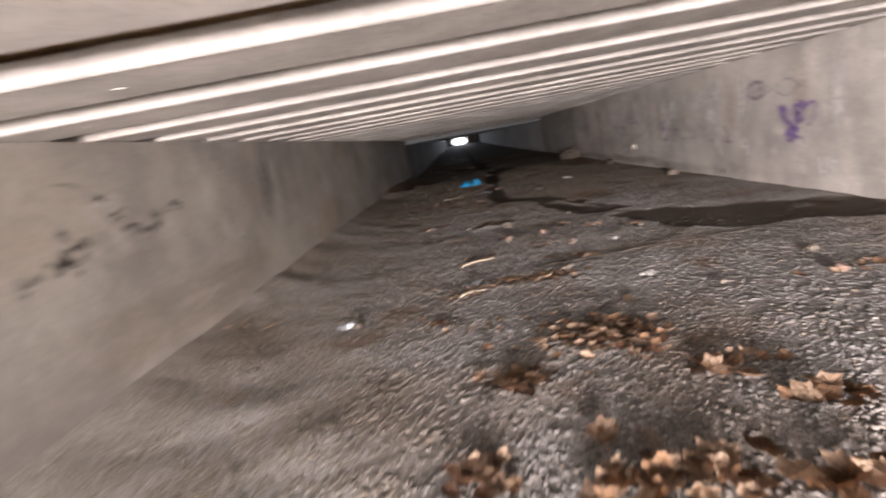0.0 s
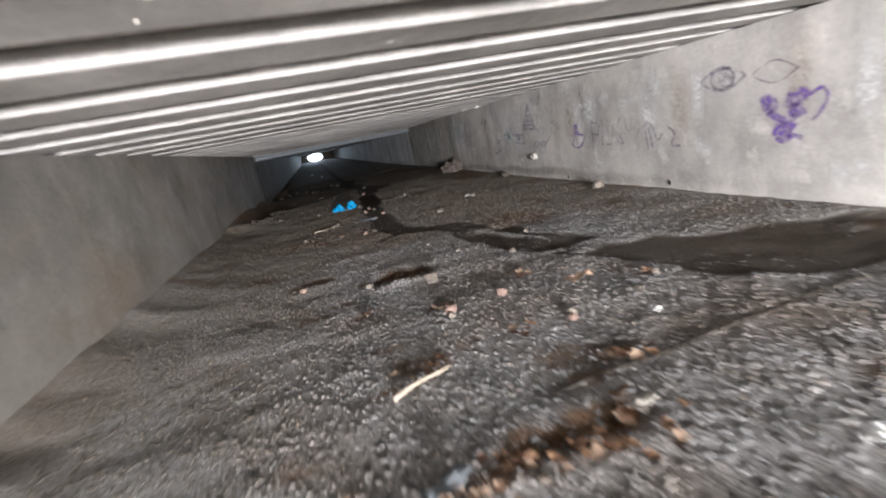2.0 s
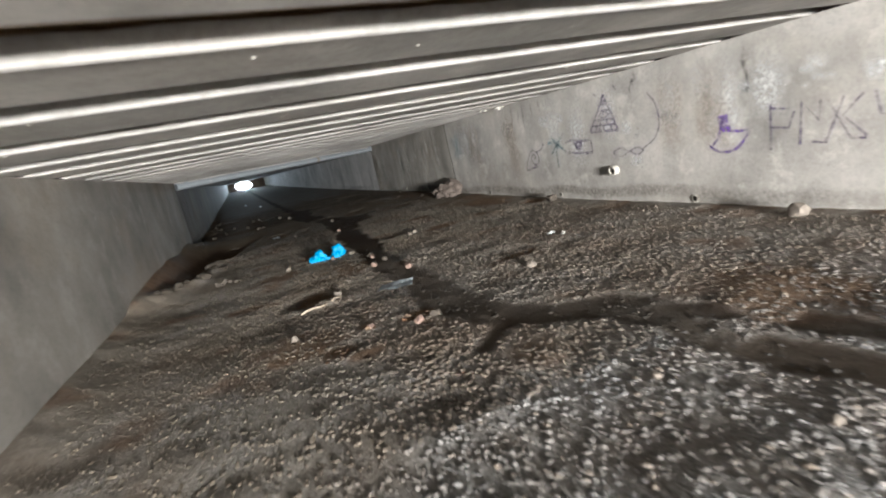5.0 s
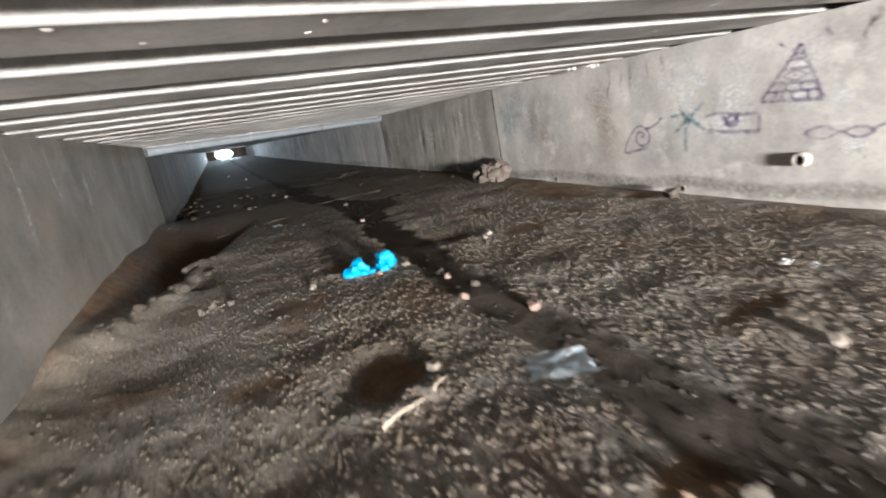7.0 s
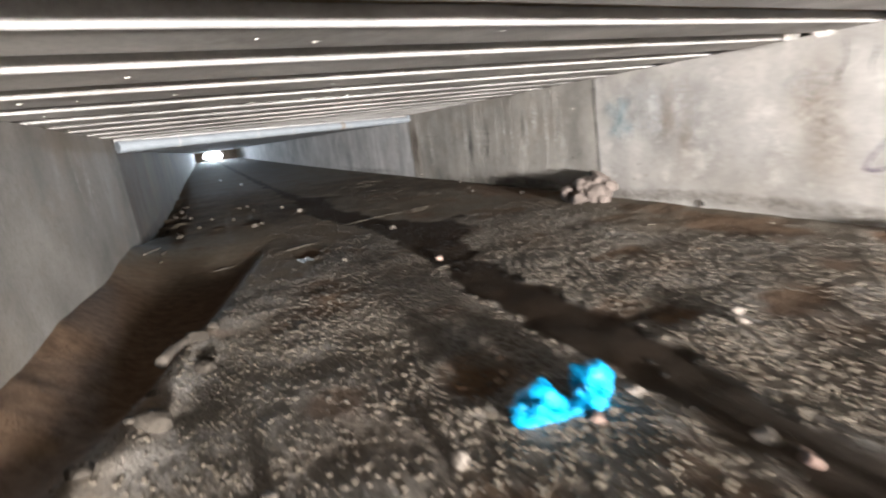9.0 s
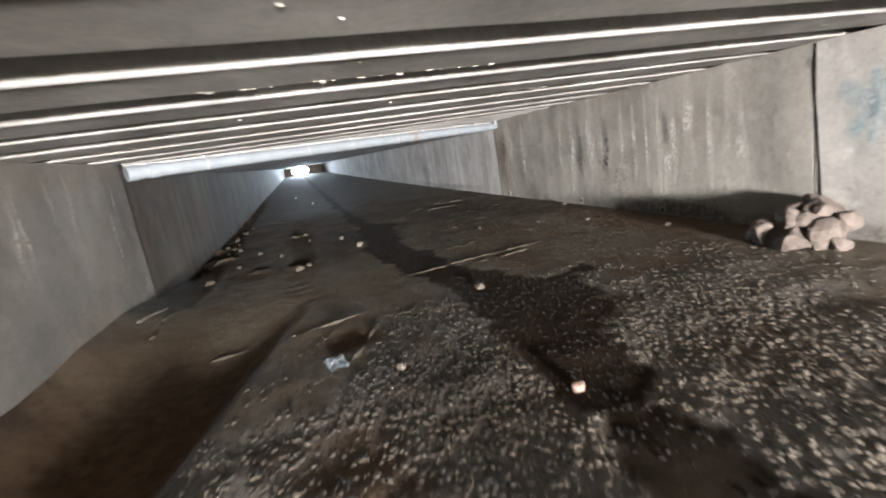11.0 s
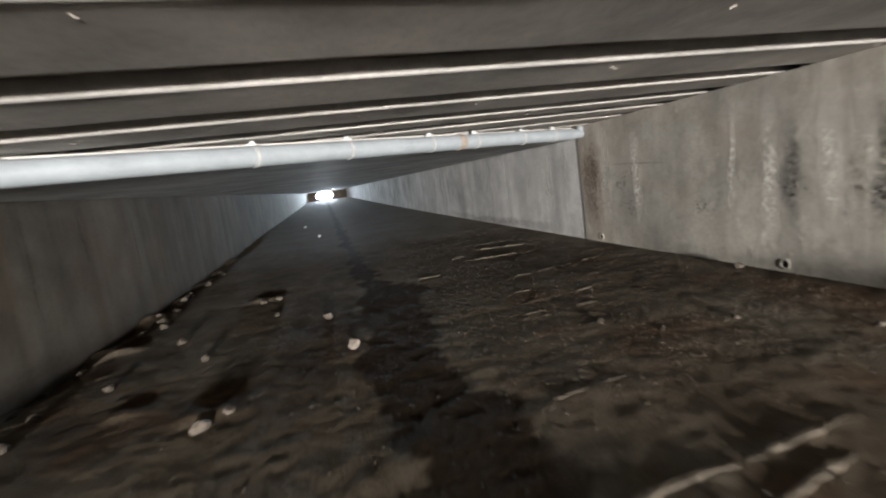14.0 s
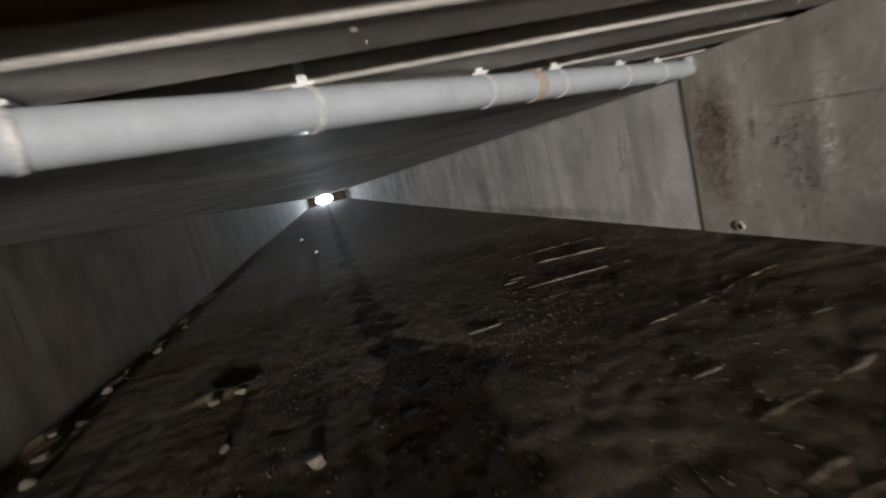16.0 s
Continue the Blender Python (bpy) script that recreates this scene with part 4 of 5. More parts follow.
for x, y, s, m in ((0.02, 4.92, 0.09, M_STONE_PINK), (1.64, 3.26, 0.11, M_STONE_PINK), (0.62, 7.76, 0.09, M_STONE_PINK), (0.98, 7.56, 0.11, M_STONE_PINK), (0.02, 8.06, 0.08, M_STONE), (2.74, 2.83, 0.09, M_STONE), (1.16, 3.12, 0.08, M_STONE), (2.21, 4.39, 0.08, M_STONE), (1.26, 4.16, 0.19, M_STONE), (0.69, 4.47, 0.10, M_STONE), (1.6, 5.69, 0.07, M_STONE), (1.79, 4.99, 0.08, M_STONE), (1.16, 7.59, 0.12, M_STONE_GREY), (1.47, 10.15, 0.10, M_STONE_GREY),
                   (3.41, 0.96, 0.12, M_STONE), (3.26, 0.45, 0.12, M_STONE_PINK), (1.4, 10.56, 0.10, M_STONE_PINK), (1.26, 9.96, 0.11, M_STONE_PINK), (1.56, 9.45, 0.13, M_STONE_PINK),
                   (1.83, 9.54, 0.06, M_STONE), (2.37, 7.94, 0.12, M_STONE), (2.3, 11.4, 0.11, M_STONE), (2.42, 11.5, 0.09, M_STONE), (1.41, 10.73, 0.11, M_STONE), (0.29, 11.3, 0.12, M_STONE), (1.66, 14.28, 0.11, M_STONE_PINK),
                   (0.83, 15.1, 0.08, M_STONE), (1.19, 20.1, 0.15, M_STONE), (0.98, 21.25, 0.14, M_STONE), (1.91, 16.4, 0.14, M_STONE_GREY), (0.2, 19.15, 0.13, M_STONE_PINK), (0.33, 19.3, 0.1, M_STONE), (0.15, 22.7, 0.12, M_STONE_GREY),
                   (0.35, 22.75, 0.09, M_STONE), (-1.2, 24.1, 0.14, M_STONE), (-1.3, 23.3, 0.13, M_STONE), (-0.95, 22.3, 0.12, M_STONE_GREY), (-1.1, 25.3, 0.13, M_STONE), (0.14, 37.5, 0.14, M_PAPER), (0.8, 31.7, 0.14, M_PAPER),
                   (5.05, 20.0, 0.13, M_STONE), (1.18, 3.22, 0.13, M_STONE_PINK), (1.87, 2.59, 0.1, M_STONE), (2.5, 0.56, 0.07, M_STONE), (2.44, 2.64, 0.07, M_STONE_GREY), (1.83, 2.52, 0.08, M_STONE_PINK), (4.7, 17.0, 0.1, M_STONE_GREY), (4.4, 18.3, 0.08, M_STONE_GREY), (3.1, 19.4, 0.08, M_STONE_GREY), (3.9, 18.9, 0.07, M_STONE_GREY), (-0.1, 20.6, 0.1, M_STONE_GREY), (-0.5, 21.4, 0.12, M_STONE_GREY), (0.4, 21.8, 0.08, M_STONE_GREY), (-0.75, 20.3, 0.1, M_STONE_GREY), (-0.36, 0.85, 0.10, M_STONE_GREY), (0.6, 9.12, 0.11, M_STONE), (0.95, 11.2, 0.09, M_STONE_PINK), (1.25, 11.25, 0.1, M_STONE), (2.7, 5.1, 0.09, M_STONE), (-0.45, 11.55, 0.1, M_STONE_GREY)):
    # Small stones past y 18.5 take a darker stone colour.
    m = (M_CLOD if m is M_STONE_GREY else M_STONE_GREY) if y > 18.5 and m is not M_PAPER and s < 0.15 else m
    tone = {M_STONE: "pale buff", M_STONE_PINK: "pinkish", M_STONE_GREY: "mud-grey", M_CLOD: "dark earth-toned", M_PAPER: "white"}[m]
    rock(x, y, s, m, tone + " broken stone lying on the underpass floor", group="stones on the floor")
rock(4.92, 6.95, 0.26, M_STONE, "pale buff rock leaning against the wall foot")
rock(4.95, 11.1, 0.24, M_STONE_GREY, "grey rock at the foot of the wall")


def rubble_heap(x, y):
    """A heap of broken concrete by the wall; each lump is a part."""
    heap = tagged(new("rubble_heap"), "heap of broken pale concrete lumps against the wall", "rubble")
    r = random.Random(31)
    base = hz(x, y)
    for dx, dy, dz, size in ((0, 0, 0.1, 0.36), (-0.1, -0.2, 0.07, 0.26), (0.05, 0.22, 0.08, 0.28), (-0.14, 0.1, 0.05, 0.2), (0.08, -0.08, 0.26, 0.22), (0.06, 0.14, 0.25, 0.2), (-0.12, -0.36, 0.04, 0.15), (-0.22, -0.02, 0.03, 0.13), (0.1, -0.26, 0.2, 0.15), (0.1, 0.02, 0.36, 0.12), (-0.3, -0.04, 0.07, 0.24), (-0.3, 0.2, 0.06, 0.22), (-0.18, 0.06, 0.22, 0.2), (-0.16, 0.28, 0.1, 0.24)):
        bm = bmesh.new()
        bmesh.ops.create_icosphere(bm, subdivisions=3, radius=0.5)
        for _ in range(13):
            nrm = Vector((r.gauss(0, 1), r.gauss(0, 1), r.gauss(0, 1))).normalized()
            lim = r.uniform(0.22, 0.4)
            for v in bm.verts:
                over = v.co.dot(nrm) - lim
                if over > 0:
                    v.co -= nrm * over * 0.96
        o = Vector((r.uniform(0, 50), 0, 0))
        for v in bm.verts:
            v.co = (v.co + 0.05 * noise.noise_vector(v.co * 5 + o)) * size * 1.75
            v.co.z *= 0.85
        lump = part("lump", bm, M_BLOCK, heap)
        lump.matrix_world = pose(x + dx, y + dy, base + dz, r.uniform(-40, 40), r.uniform(-40, 40), r.uniform(0, 360))
    return heap


rubble_heap(4.93, 15.42)

# Crusted silt lumps along the lip of the hollow
for k in range(11):
    t = (k + rng.uniform(-0.5, 0.5)) / 10
    y = 11.2 + 2.7 * t
    rock(XL + 0.29 * (y - 10.8) + 0.14 + rng.uniform(-0.08, 0.16), y, rng.uniform(0.07, 0.24), M_CLOD, "crumbling silt clod on the lip of the hollow", "clod", 0.5, "clods by the hollow", 0.46, k)


# Clods fallen along the foot of the wall
for k in range(17):
    y = 19.4 + 0.5 * k + rng.uniform(-0.15, 0.15)
    rock(XL + rng.uniform(0.08, 0.55), y, rng.uniform(0.07, 0.2), M_CLOD, "muddy clod at the foot of the wall", "clod", 0.5, "clods by the wall", 0.42, k + 40)


def leaf_mesh(seed):
    r = random.Random(seed)
    bm = bmesh.new()
    n = 15
    lobes = r.choice((5, 5, 3))
    curl, fold = r.uniform(0.15, 0.8), r.uniform(-0.5, 0.7)
    mid, rim = [], []
    for i in range(n):
        a = 2 * math.pi * i / n
        rad = 0.5 * (0.82 + 0.17 * math.cos(lobes * a)) * r.uniform(0.85, 1.1)
        for lst, f in ((mid, 0.5), (rim, 1.0)):
            x, y = math.cos(a) * rad * f, math.sin(a) * rad * f * 0.85
            lst.append(bm.verts.new((x, y, curl * (x * x + y * y) + fold * abs(y) * 0.5 + r.uniform(-0.03, 0.03) * f)))
    c = bm.verts.new((0, 0, 0))
    for i in range(n):
        j = (i + 1) % n
        bm.faces.new((c, mid[i], mid[j]))
        bm.faces.new((mid[i], rim[i], rim[j], mid[j]))
    bmesh.ops.solidify(bm, geom=bm.faces[:], thickness=0.008)
    me = bpy.data.meshes.new("dry_leaf")
    bm.to_mesh(me)
    bm.free()
    return me


LEAVES = []
for k in range(9):
    me = leaf_mesh(k)
    me.materials.append((M_LEAF, M_LEAF_PALE, M_LEAF_DARK)[k % 3])
    LEAVES.append(me)


LITTER = []


def leaf(x, y, size, lift=0.0, pale=None):
    k = rng.randrange(9) if pale is None else 3 * rng.randrange(3) + pale
    at = pose(x, y, hz(x, y) + 0.012 + lift, rng.uniform(-19, 19), rng.uniform(-19, 19), rng.uniform(0, 360)) @ Matrix.Scale(size, 4)
    LITTER.append((k, at))
    if len(LITTER) > 285:
        return
    ob = new("dry_leaf", LEAVES[k])
    ob.matrix_world = at
    tagged(ob, ("curled mid-brown dry leaf on the gravel", "pale tan dry leaf on the gravel", "dark rotten leaf on the gravel")[k % 3], "leaf", "fallen leaves")


# Drifts of leaves: x, y, spread across, along, number, leaf size
for x, y, sx, sy, n, s in ((1.42, -0.06, 0.40, 0.26, 130, 0.095), (0.85, -0.45, 0.15, 0.10, 18, 0.13), (1.85, -0.64, 0.15, 0.08, 9, 0.16), (1.95, -0.55, 0.15, 0.06, 8, 0.1), (2.15, -0.95, 0.15, 0.08, 12, 0.14), (1.15, -1.0, 0.05, 0.03, 3, 0.15),
                           (1.25, -1.30, 0.20, 0.10, 18, 0.155), (1.5, -1.28, 0.14, 0.08, 12, 0.165), (1.38, -1.42, 0.3, 0.1, 18, 0.13), (0.62, -1.15, 0.10, 0.10, 14, 0.14), (1.85, -1.42, 0.16, 0.08, 10, 0.17), (0.8, 0.45, 0.3, 0.07, 20, 0.08), (0.31, 0.6, 0.16, 0.08, 9, 0.09),
                           (-1.3, 1.0, 0.18, 0.16, 8, 0.07), (0.55, 1.35, 0.3, 0.2, 9, 0.07), (3.3, 0.4, 0.25, 0.12, 9, 0.1), (1.0, -2.0, 0.9, 0.35, 16, 0.14), (0.95, 4.65, 0.3, 0.1, 8, 0.06), (1.9, 3.6, 0.15, 0.1, 4, 0.1), (1.25, 1.35, 0.4, 0.1, 26, 0.075), (0.7, 1.3, 0.15, 0.08, 8, 0.07), (0.25, 7.35, 0.14, 0.1, 9, 0.06), (1.0, 7.65, 0.12, 0.08, 9, 0.065), (0.75, 11.8, 0.2, 0.12, 8, 0.06), (1.5, 2.55, 0.2, 0.1, 7, 0.08), (1.78, 1.9, 0.16, 0.07, 7, 0.1), (0.8, 2.45, 0.18, 0.09, 9, 0.07), (0.55, 1.2, 0.16, 0.08, 10, 0.08), (0.9, 1.4, 0.14, 0.06, 7, 0.08), (1.15, 3.35, 0.1, 0.05, 5, 0.07), (0.56, 3.64, 0.08, 0.05, 6, 0.08), (0.62, 7.75, 0.07, 0.05, 5, 0.06), (2.7, 2.85, 0.1, 0.05, 5, 0.09), (1.53, 1.47, 0.1, 0.1, 3, 0.12)):
    for k in range(n):
        leaf(x + rng.gauss(0, sx * 0.6), y + rng.gauss(0, sy * 0.6), s * rng.uniform(0.7, 1.2), 0.006 * (k % 6), rng.choice((0, 0, 1, 1, 2)) if s < 0.15 else rng.choice((0, 1, 1)))


for tone, mat in enumerate((M_LEAF, M_LEAF_PALE, M_LEAF_DARK)):
    bm = bmesh.new()
    for k, at in LITTER[285:]:
        if k % 3 == tone:
            first = len(bm.verts)
            bm.from_mesh(LEAVES[k])
            bm.verts.ensure_lookup_table()
            bmesh.ops.transform(bm, matrix=at, verts=bm.verts[first:])
    tagged(part("leaf_litter", bm, mat), "small brown leaf scraps scattered over the gravel", "leaves", kind="stuff")


def stick(x, y, length, angle, r, label, mat=M_STICK):
    bm = bmesh.new()
    prev = None
    for i in range(9):
        t = i / 8
        rad = r * (1 - 0.45 * t)
        c = Vector(((t - 0.5) * length, 0.012 * length * math.sin(t * 3.4), 0.01 * math.sin(t * 5)))
        loop = [bm.verts.new(c + Vector((0, math.cos(a) * rad, math.sin(a) * rad))) for a in (2 * math.pi * k / 8 for k in range(8))]
        if prev:
            for k in range(8):
                bm.faces.new((prev[k], prev[(k + 1) % 8], loop[(k + 1) % 8], loop[k]))
        else:
            bm.faces.new(loop[::-1])
        prev = loop
    bm.faces.new(prev)
    ob = part("stick", bm, mat, smooth=True)
    ob.matrix_world = pose(x, y, hz(x, y) + r + 0.012, 0, 0, angle)
    return tagged(ob, label, "stick")


stick(0.74, 2.26, 0.42, 28, 0.014, "pale barkless stick on the gravel")
stick(0.64, 1.24, 0.28, 31, 0.012, "short pale stick on the gravel")
stick(0.3, 8.8, 0.3, 25, 0.009, "bleached curved root at the edge of a hollow")
stick(0.56, 8.93, 0.16, 40, 0.007, "thin pale twig on the gravel")
stick(-0.83, 13.4, 0.5, 68, 0.04, "thick muddy root at the lip of the hollow", M_STONE_GREY)
stick(-1.35, 17.8, 0.5, 70, 0.02, "dark root by the wall", M_STONE_GREY)


def cable(x0, y0, x1, y1, r):
    """A thin dark cable lying on the ground."""
    bm = bmesh.new()
    prev = None
    n = 60
    for i in range(n + 1):
        t = i / n
        x, y = x0 + (x1 - x0) * t, y0 + (y1 - y0) * t + 0.03 * noise.noise((t * 4, 7, 1)) + 0.008 * noise.noise((t * 19, 3, 1))
        c = Vector((x, y, hz(x, y) + r * 0.7))
        loop = [bm.verts.new(c + Vector((0, math.cos(a) * r, math.sin(a) * r))) for a in (2 * math.pi * k / 7 for k in range(7))]
        if prev:
            for k in range(7):
                bm.faces.new((prev[k], prev[(k + 1) % 7], loop[(k + 1) % 7], loop[k]))
        else:
            bm.faces.new(loop[::-1])
        prev = loop
    bm.faces.new(prev)
    return tagged(part("cable", bm, M_CLOD, smooth=True), "thin dark cable half buried in the gravel", "cable")


cable(1.3, 1.8, 3.5, 1.9, 0.007)


def crumple(name, sx, sy, sz, seed, mat, parent, at, turn, rough=0.35):
    bm = bmesh.new()
    bmesh.ops.create_icosphere(bm, subdivisions=5, radius=0.5)
    o = Vector((seed * 3.1, seed * 7.7, seed))
    for v in bm.verts:
        c = v.co.copy()
        ridge = 1 - abs(noise.noise(c * 5 + o)) * 1.6
        f = 1 + rough * (1.1 * noise.noise(c * 2.6 + o) + 0.35 * ridge * noise.noise(c * 3 + o) + 0.2 * (1 - 2 * abs(noise.noise(c * 9 + o))))
        v.co = Vector((c.x * sx, c.y * sy, max(c.z, -0.3) * sz)) * f
    ob = part(name, bm, mat, parent, smooth=True)
    ob.data.set_sharp_from_angle(angle=radians(28))
    ob.matrix_world = pose(*at, 0, 0, turn)
    return ob


bag = tagged(new("plastic_bag"), "crumpled bright blue plastic bag in two lumps", "bag")
z = hz(0.85, 11.4)
crumple("bag_lump", 0.24, 0.18, 0.18, 2, M_BLUE, bag, (0.76, 11.38, z + 0.035), -25, 0.6)
crumple("bag_lump", 0.25, 0.2, 0.2, 5, M_BLUE, bag, (1.07, 11.36, z + 0.05), 60, 0.5)
crumple("bag_edge", 0.26, 0.12, 0.06, 8, M_BLUE, bag, (0.98, 11.32, z + 0.015), 12)


def film(name, x, y, w, d, turn, mat, label, category, rise=0.03):
    """A limp sheet with folds, lying on the ground."""
    bm = bmesh.new()
    n = 18
    g = [[bm.verts.new(((i / n - 0.5) * w * (1 + 0.12 * noise.noise((j * 0.4, x, 0))), (j / n - 0.5) * d * (1 + 0.15 * noise.noise((i * 0.4, y, 3))),
                        rise * (0.5 + noise.noise((i * 0.16 + x, j * 0.16, y)) + 0.5 * abs(noise.noise((i * 0.3, j * 0.12, x)))))) for j in range(n + 1)] for i in range(n + 1)]
    for i in range(n):
        for j in range(n):
            bm.faces.new((g[i][j], g[i + 1][j], g[i + 1][j + 1], g[i][j + 1]))
    bmesh.ops.solidify(bm, geom=bm.faces[:], thickness=0.003)
    ob = part(name, bm, mat, smooth=True)
    ob.data.set_sharp_from_angle(angle=radians(25))
    ob.matrix_world = pose(x, y, hz(x, y) + 0.045, 0, 0, turn)
    return tagged(ob, label, category)


film("plastic_sheet", 1.14, 8.62, 0.34, 0.28, -25, M_SHEET, "crumpled clear plastic film beside the wet run", "litter")
film("litter_scrap", 0.42, 15.35, 0.13, 0.24, 10, M_SHEET, "white plastic scrap on the ground", "litter", 0.025)
film("litter_scrap", -0.42, 0.74, 0.14, 0.1, 40, M_SHEET, "grey plastic scrap on the gravel", "litter", 0.03)
film("litter_scrap", -0.6, 11.3, 0.22, 0.10, 25, M_STONE, "pale torn card scrap on the gravel", "litter", 0.05)
film("litter_scrap", 3.14, 8.65, 0.10, 0.06, 5, M_PAPER, "small white scrap on the gravel", "litter")
film("litter_scrap", 3.2, 8.5, 0.06, 0.05, 40, M_PAPER, "tiny white scrap on the gravel", "litter")
film("litter_scrap", 1.57, 1.47, 0.13, 0.09, 20, M_EFFLO, "creased pale grey paper scrap on the gravel", "litter")
film("litter_scrap", 0.64, 1.4, 0.2, 0.1, 30, M_PVC, "grey folded plastic scrap among leaf litter", "litter", 0.03)
film("litter_scrap", 2.22, 3.06, 0.24, 0.12, 15, M_LEAF_PALE, "tan paper scrap on the gravel", "litter")
film("litter_scrap", 2.08, 0.88, 0.09, 0.09, 30, M_PAPER, "small pale blue-white scrap on the gravel", "litter")
film("litter_scrap", 2.22, 2.18, 0.06, 0.05, 30, M_PAPER, "small white scrap on the gravel", "litter")


M_RIDGE = plain("dried_mud", (0.085, 0.072, 0.056), 0.92, 0.15, 0.4, 12, 0.9)


def mud_ridge(x0, y0, x1, y1, top):
    """Thin crusted ridge of dried mud, broken in places."""
    bm = bmesh.new()
    length = math.hypot(x1 - x0, y1 - y0)
    n = max(8, int(length / 0.035))
    ux, uy = (x1 - x0) / length, (y1 - y0) / length
    prev = None
    for i in range(n + 1):
        t = i / n
        off = 0.05 * noise.noise((t * length * 2.2, x0, y0)) + 0.012 * noise.noise((t * length * 12, x0, y0))
        x, y = x0 + (x1 - x0) * t - uy * off, y0 + (y1 - y0) * t + ux * off
        k = max(0.0, 0.4 + 1.0 * noise.noise((t * length * 3.5, y0, x0)) + 0.7 * noise.noise((t * length * 16, y0, x0))) * min(1, 6 * t, 6 * (1 - t))
        w, h, z = 0.012 + 0.022 * k, top * 0.42 * k, hz(x, y)
        row = [bm.verts.new(v) for v in ((x + uy * w, y - ux * w, z - 0.008), (x + uy * w * 0.5, y - ux * w * 0.5, z + h * 0.8), (x - uy * w * 0.3, y + ux * w * 0.3, z + h), (x - uy * w, y + ux * w, z - 0.008))]
        if prev:
            for j in range(4):
                bm.faces.new((prev[j], row[j], row[(j + 1) % 4], prev[(j + 1) % 4]))
        else:
            bm.faces.new(row[::-1])
        prev = row
    bm.faces.new(prev)
    bmesh.ops.recalc_face_normals(bm, faces=bm.faces)
    return tagged(part("mud_ridge", bm, M_RIDGE), "thin crusted ridge of dried mud on the floor", "mud", kind="stuff")


for r5 in RIDGES:
    mud_ridge(*r5)
for k in range(12):
    x, y = rng.uniform(2.4, 4.6), rng.uniform(19.5, 25.5)
    w = rng.uniform(0.15, 0.4)
    mud_ridge(x, y, x + w, y + rng.uniform(-0.05, 0.15) * w, rng.uniform(0.012, 0.03))


def wall_chips(spots, x, mat, label):
    """Spalled concrete: thin angular scabs standing proud of the wall."""
    bm = bmesh.new()
    for y, z, ry, rz, n in spots:
        for _ in range(n):
            cy, cz, w = y + 1.5 * rng.gauss(0, ry), z + 1.3 * rng.gauss(0, rz), rng.uniform(0.006, 0.032)
            r = bmesh.ops.create_icosphere(bm, subdivisions=1, radius=1)
            for v in r["verts"]:
                q = v.co * rng.uniform(0.6, 1.2)
                v.co = Vector((x + q.x * w * 0.16, cy + q.y * w * 1.3, cz + q.z * w * 0.8))
    return tagged(part("wall_spalling", bm, mat), label, "spalling", kind="stuff")


wall_chips([(17.4, 0.6, 0.14, 0.1, 60), (18.6, 0.8, 0.16, 0.09, 60), (18.2, 0.7, 0.1, 0.08, 30), (21.8, 0.62, 0.14, 0.14, 80), (22.0, 0.9, 0.1, 0.08, 30), (16.6, 0.36, 0.5, 0.05, 70), (19.6, 0.42, 0.7, 0.1, 50)], XR, M_WALL_DAMP, "rough spalled concrete on the damp wall")
wall_chips([(24.3, 1.05, 0.05, 0.14, 60)], XR + 0.01, M_WALL_FAR_LIT, "rough spalled concrete on the far wall")


def lime_drip(x, y, z, n):
    bm = bmesh.new()
    for k in range(n):
        a = Vector((x + rng.uniform(-0.08, 0.08), y + rng.uniform(-0.05, 0.05), z))
        r = bmesh.ops.create_cone(bm, cap_ends=True, segments=7, radius1=rng.uniform(0.004, 0.008), radius2=rng.uniform(0.012, 0.025), depth=rng.uniform(0.04, 0.09))
        for v in r["verts"]:
            v.co += a
    return tagged(part("lime_drip", bm, M_EFFLO), "white lime crust hanging below a beam end", "deposit", "lime drips")


lime_drip(4.98, 12.4, ZC - 0.01, 8)
lime_drip(4.7, 12.5, ZC - 0.01, 4)


def lime_flakes(n, y0, y1):
    """Flecks of lime on the beam soffits."""
    bm = bmesh.new()
    for _ in range(n):
        e = rng.choice([v for v in EDGES if y0 < v < y1])
        x, w, d = rng.uniform(XL, XR), rng.uniform(0.005, 0.02), rng.uniform(0.002, 0.006)
        y = e + SKEW * x + rng.uniform(0.03, 0.34)
        r = bmesh.ops.create_icosphere(bm, subdivisions=1, radius=1)
        for v in r["verts"]:
            v.co = Vector((x + v.co.x * w, y + v.co.y * d, ZC - 0.001 + v.co.z * 0.003))
    return tagged(part("lime_flecks", bm, M_EFFLO), "scattered white lime flecks under the beams", "deposit", kind="stuff")


lime_flakes(150, -2, 21)


def broken_edge(y0, xa, xb, n):
    """Crumbled pale mortar along one beam's lower edge."""
    bm = bmesh.new()
    for _ in range(n):
        x = rng.uniform(xa, xb)
        r = bmesh.ops.create_icosphere(bm, subdivisions=1, radius=1)
        w, d, h = rng.uniform(0.008, 0.032), rng.uniform(0.0015, 0.004), rng.uniform(0.0015, 0.003)
        cy = y0 + SKEW * x + rng.gauss(0, 0.015)
        for v in r["verts"]:
            q = v.co * rng.uniform(0.7, 1.2)
            v.co = Vector((x + q.x * w, cy + q.y * d, ZC - 0.001 + q.z * h))
    return tagged(part("mortar_crumbs", bm, M_EFFLO), "crumbled pale mortar along a beam edge", "deposit", kind="stuff")


broken_edge(14.57, -0.1, 1.6, 20)
broken_edge(4.08, -0.6, 2.5, 22)
broken_edge(4.9, 1.0, 3.0, 10)
broken_edge(16.1, 2.4, 3.0, 6)


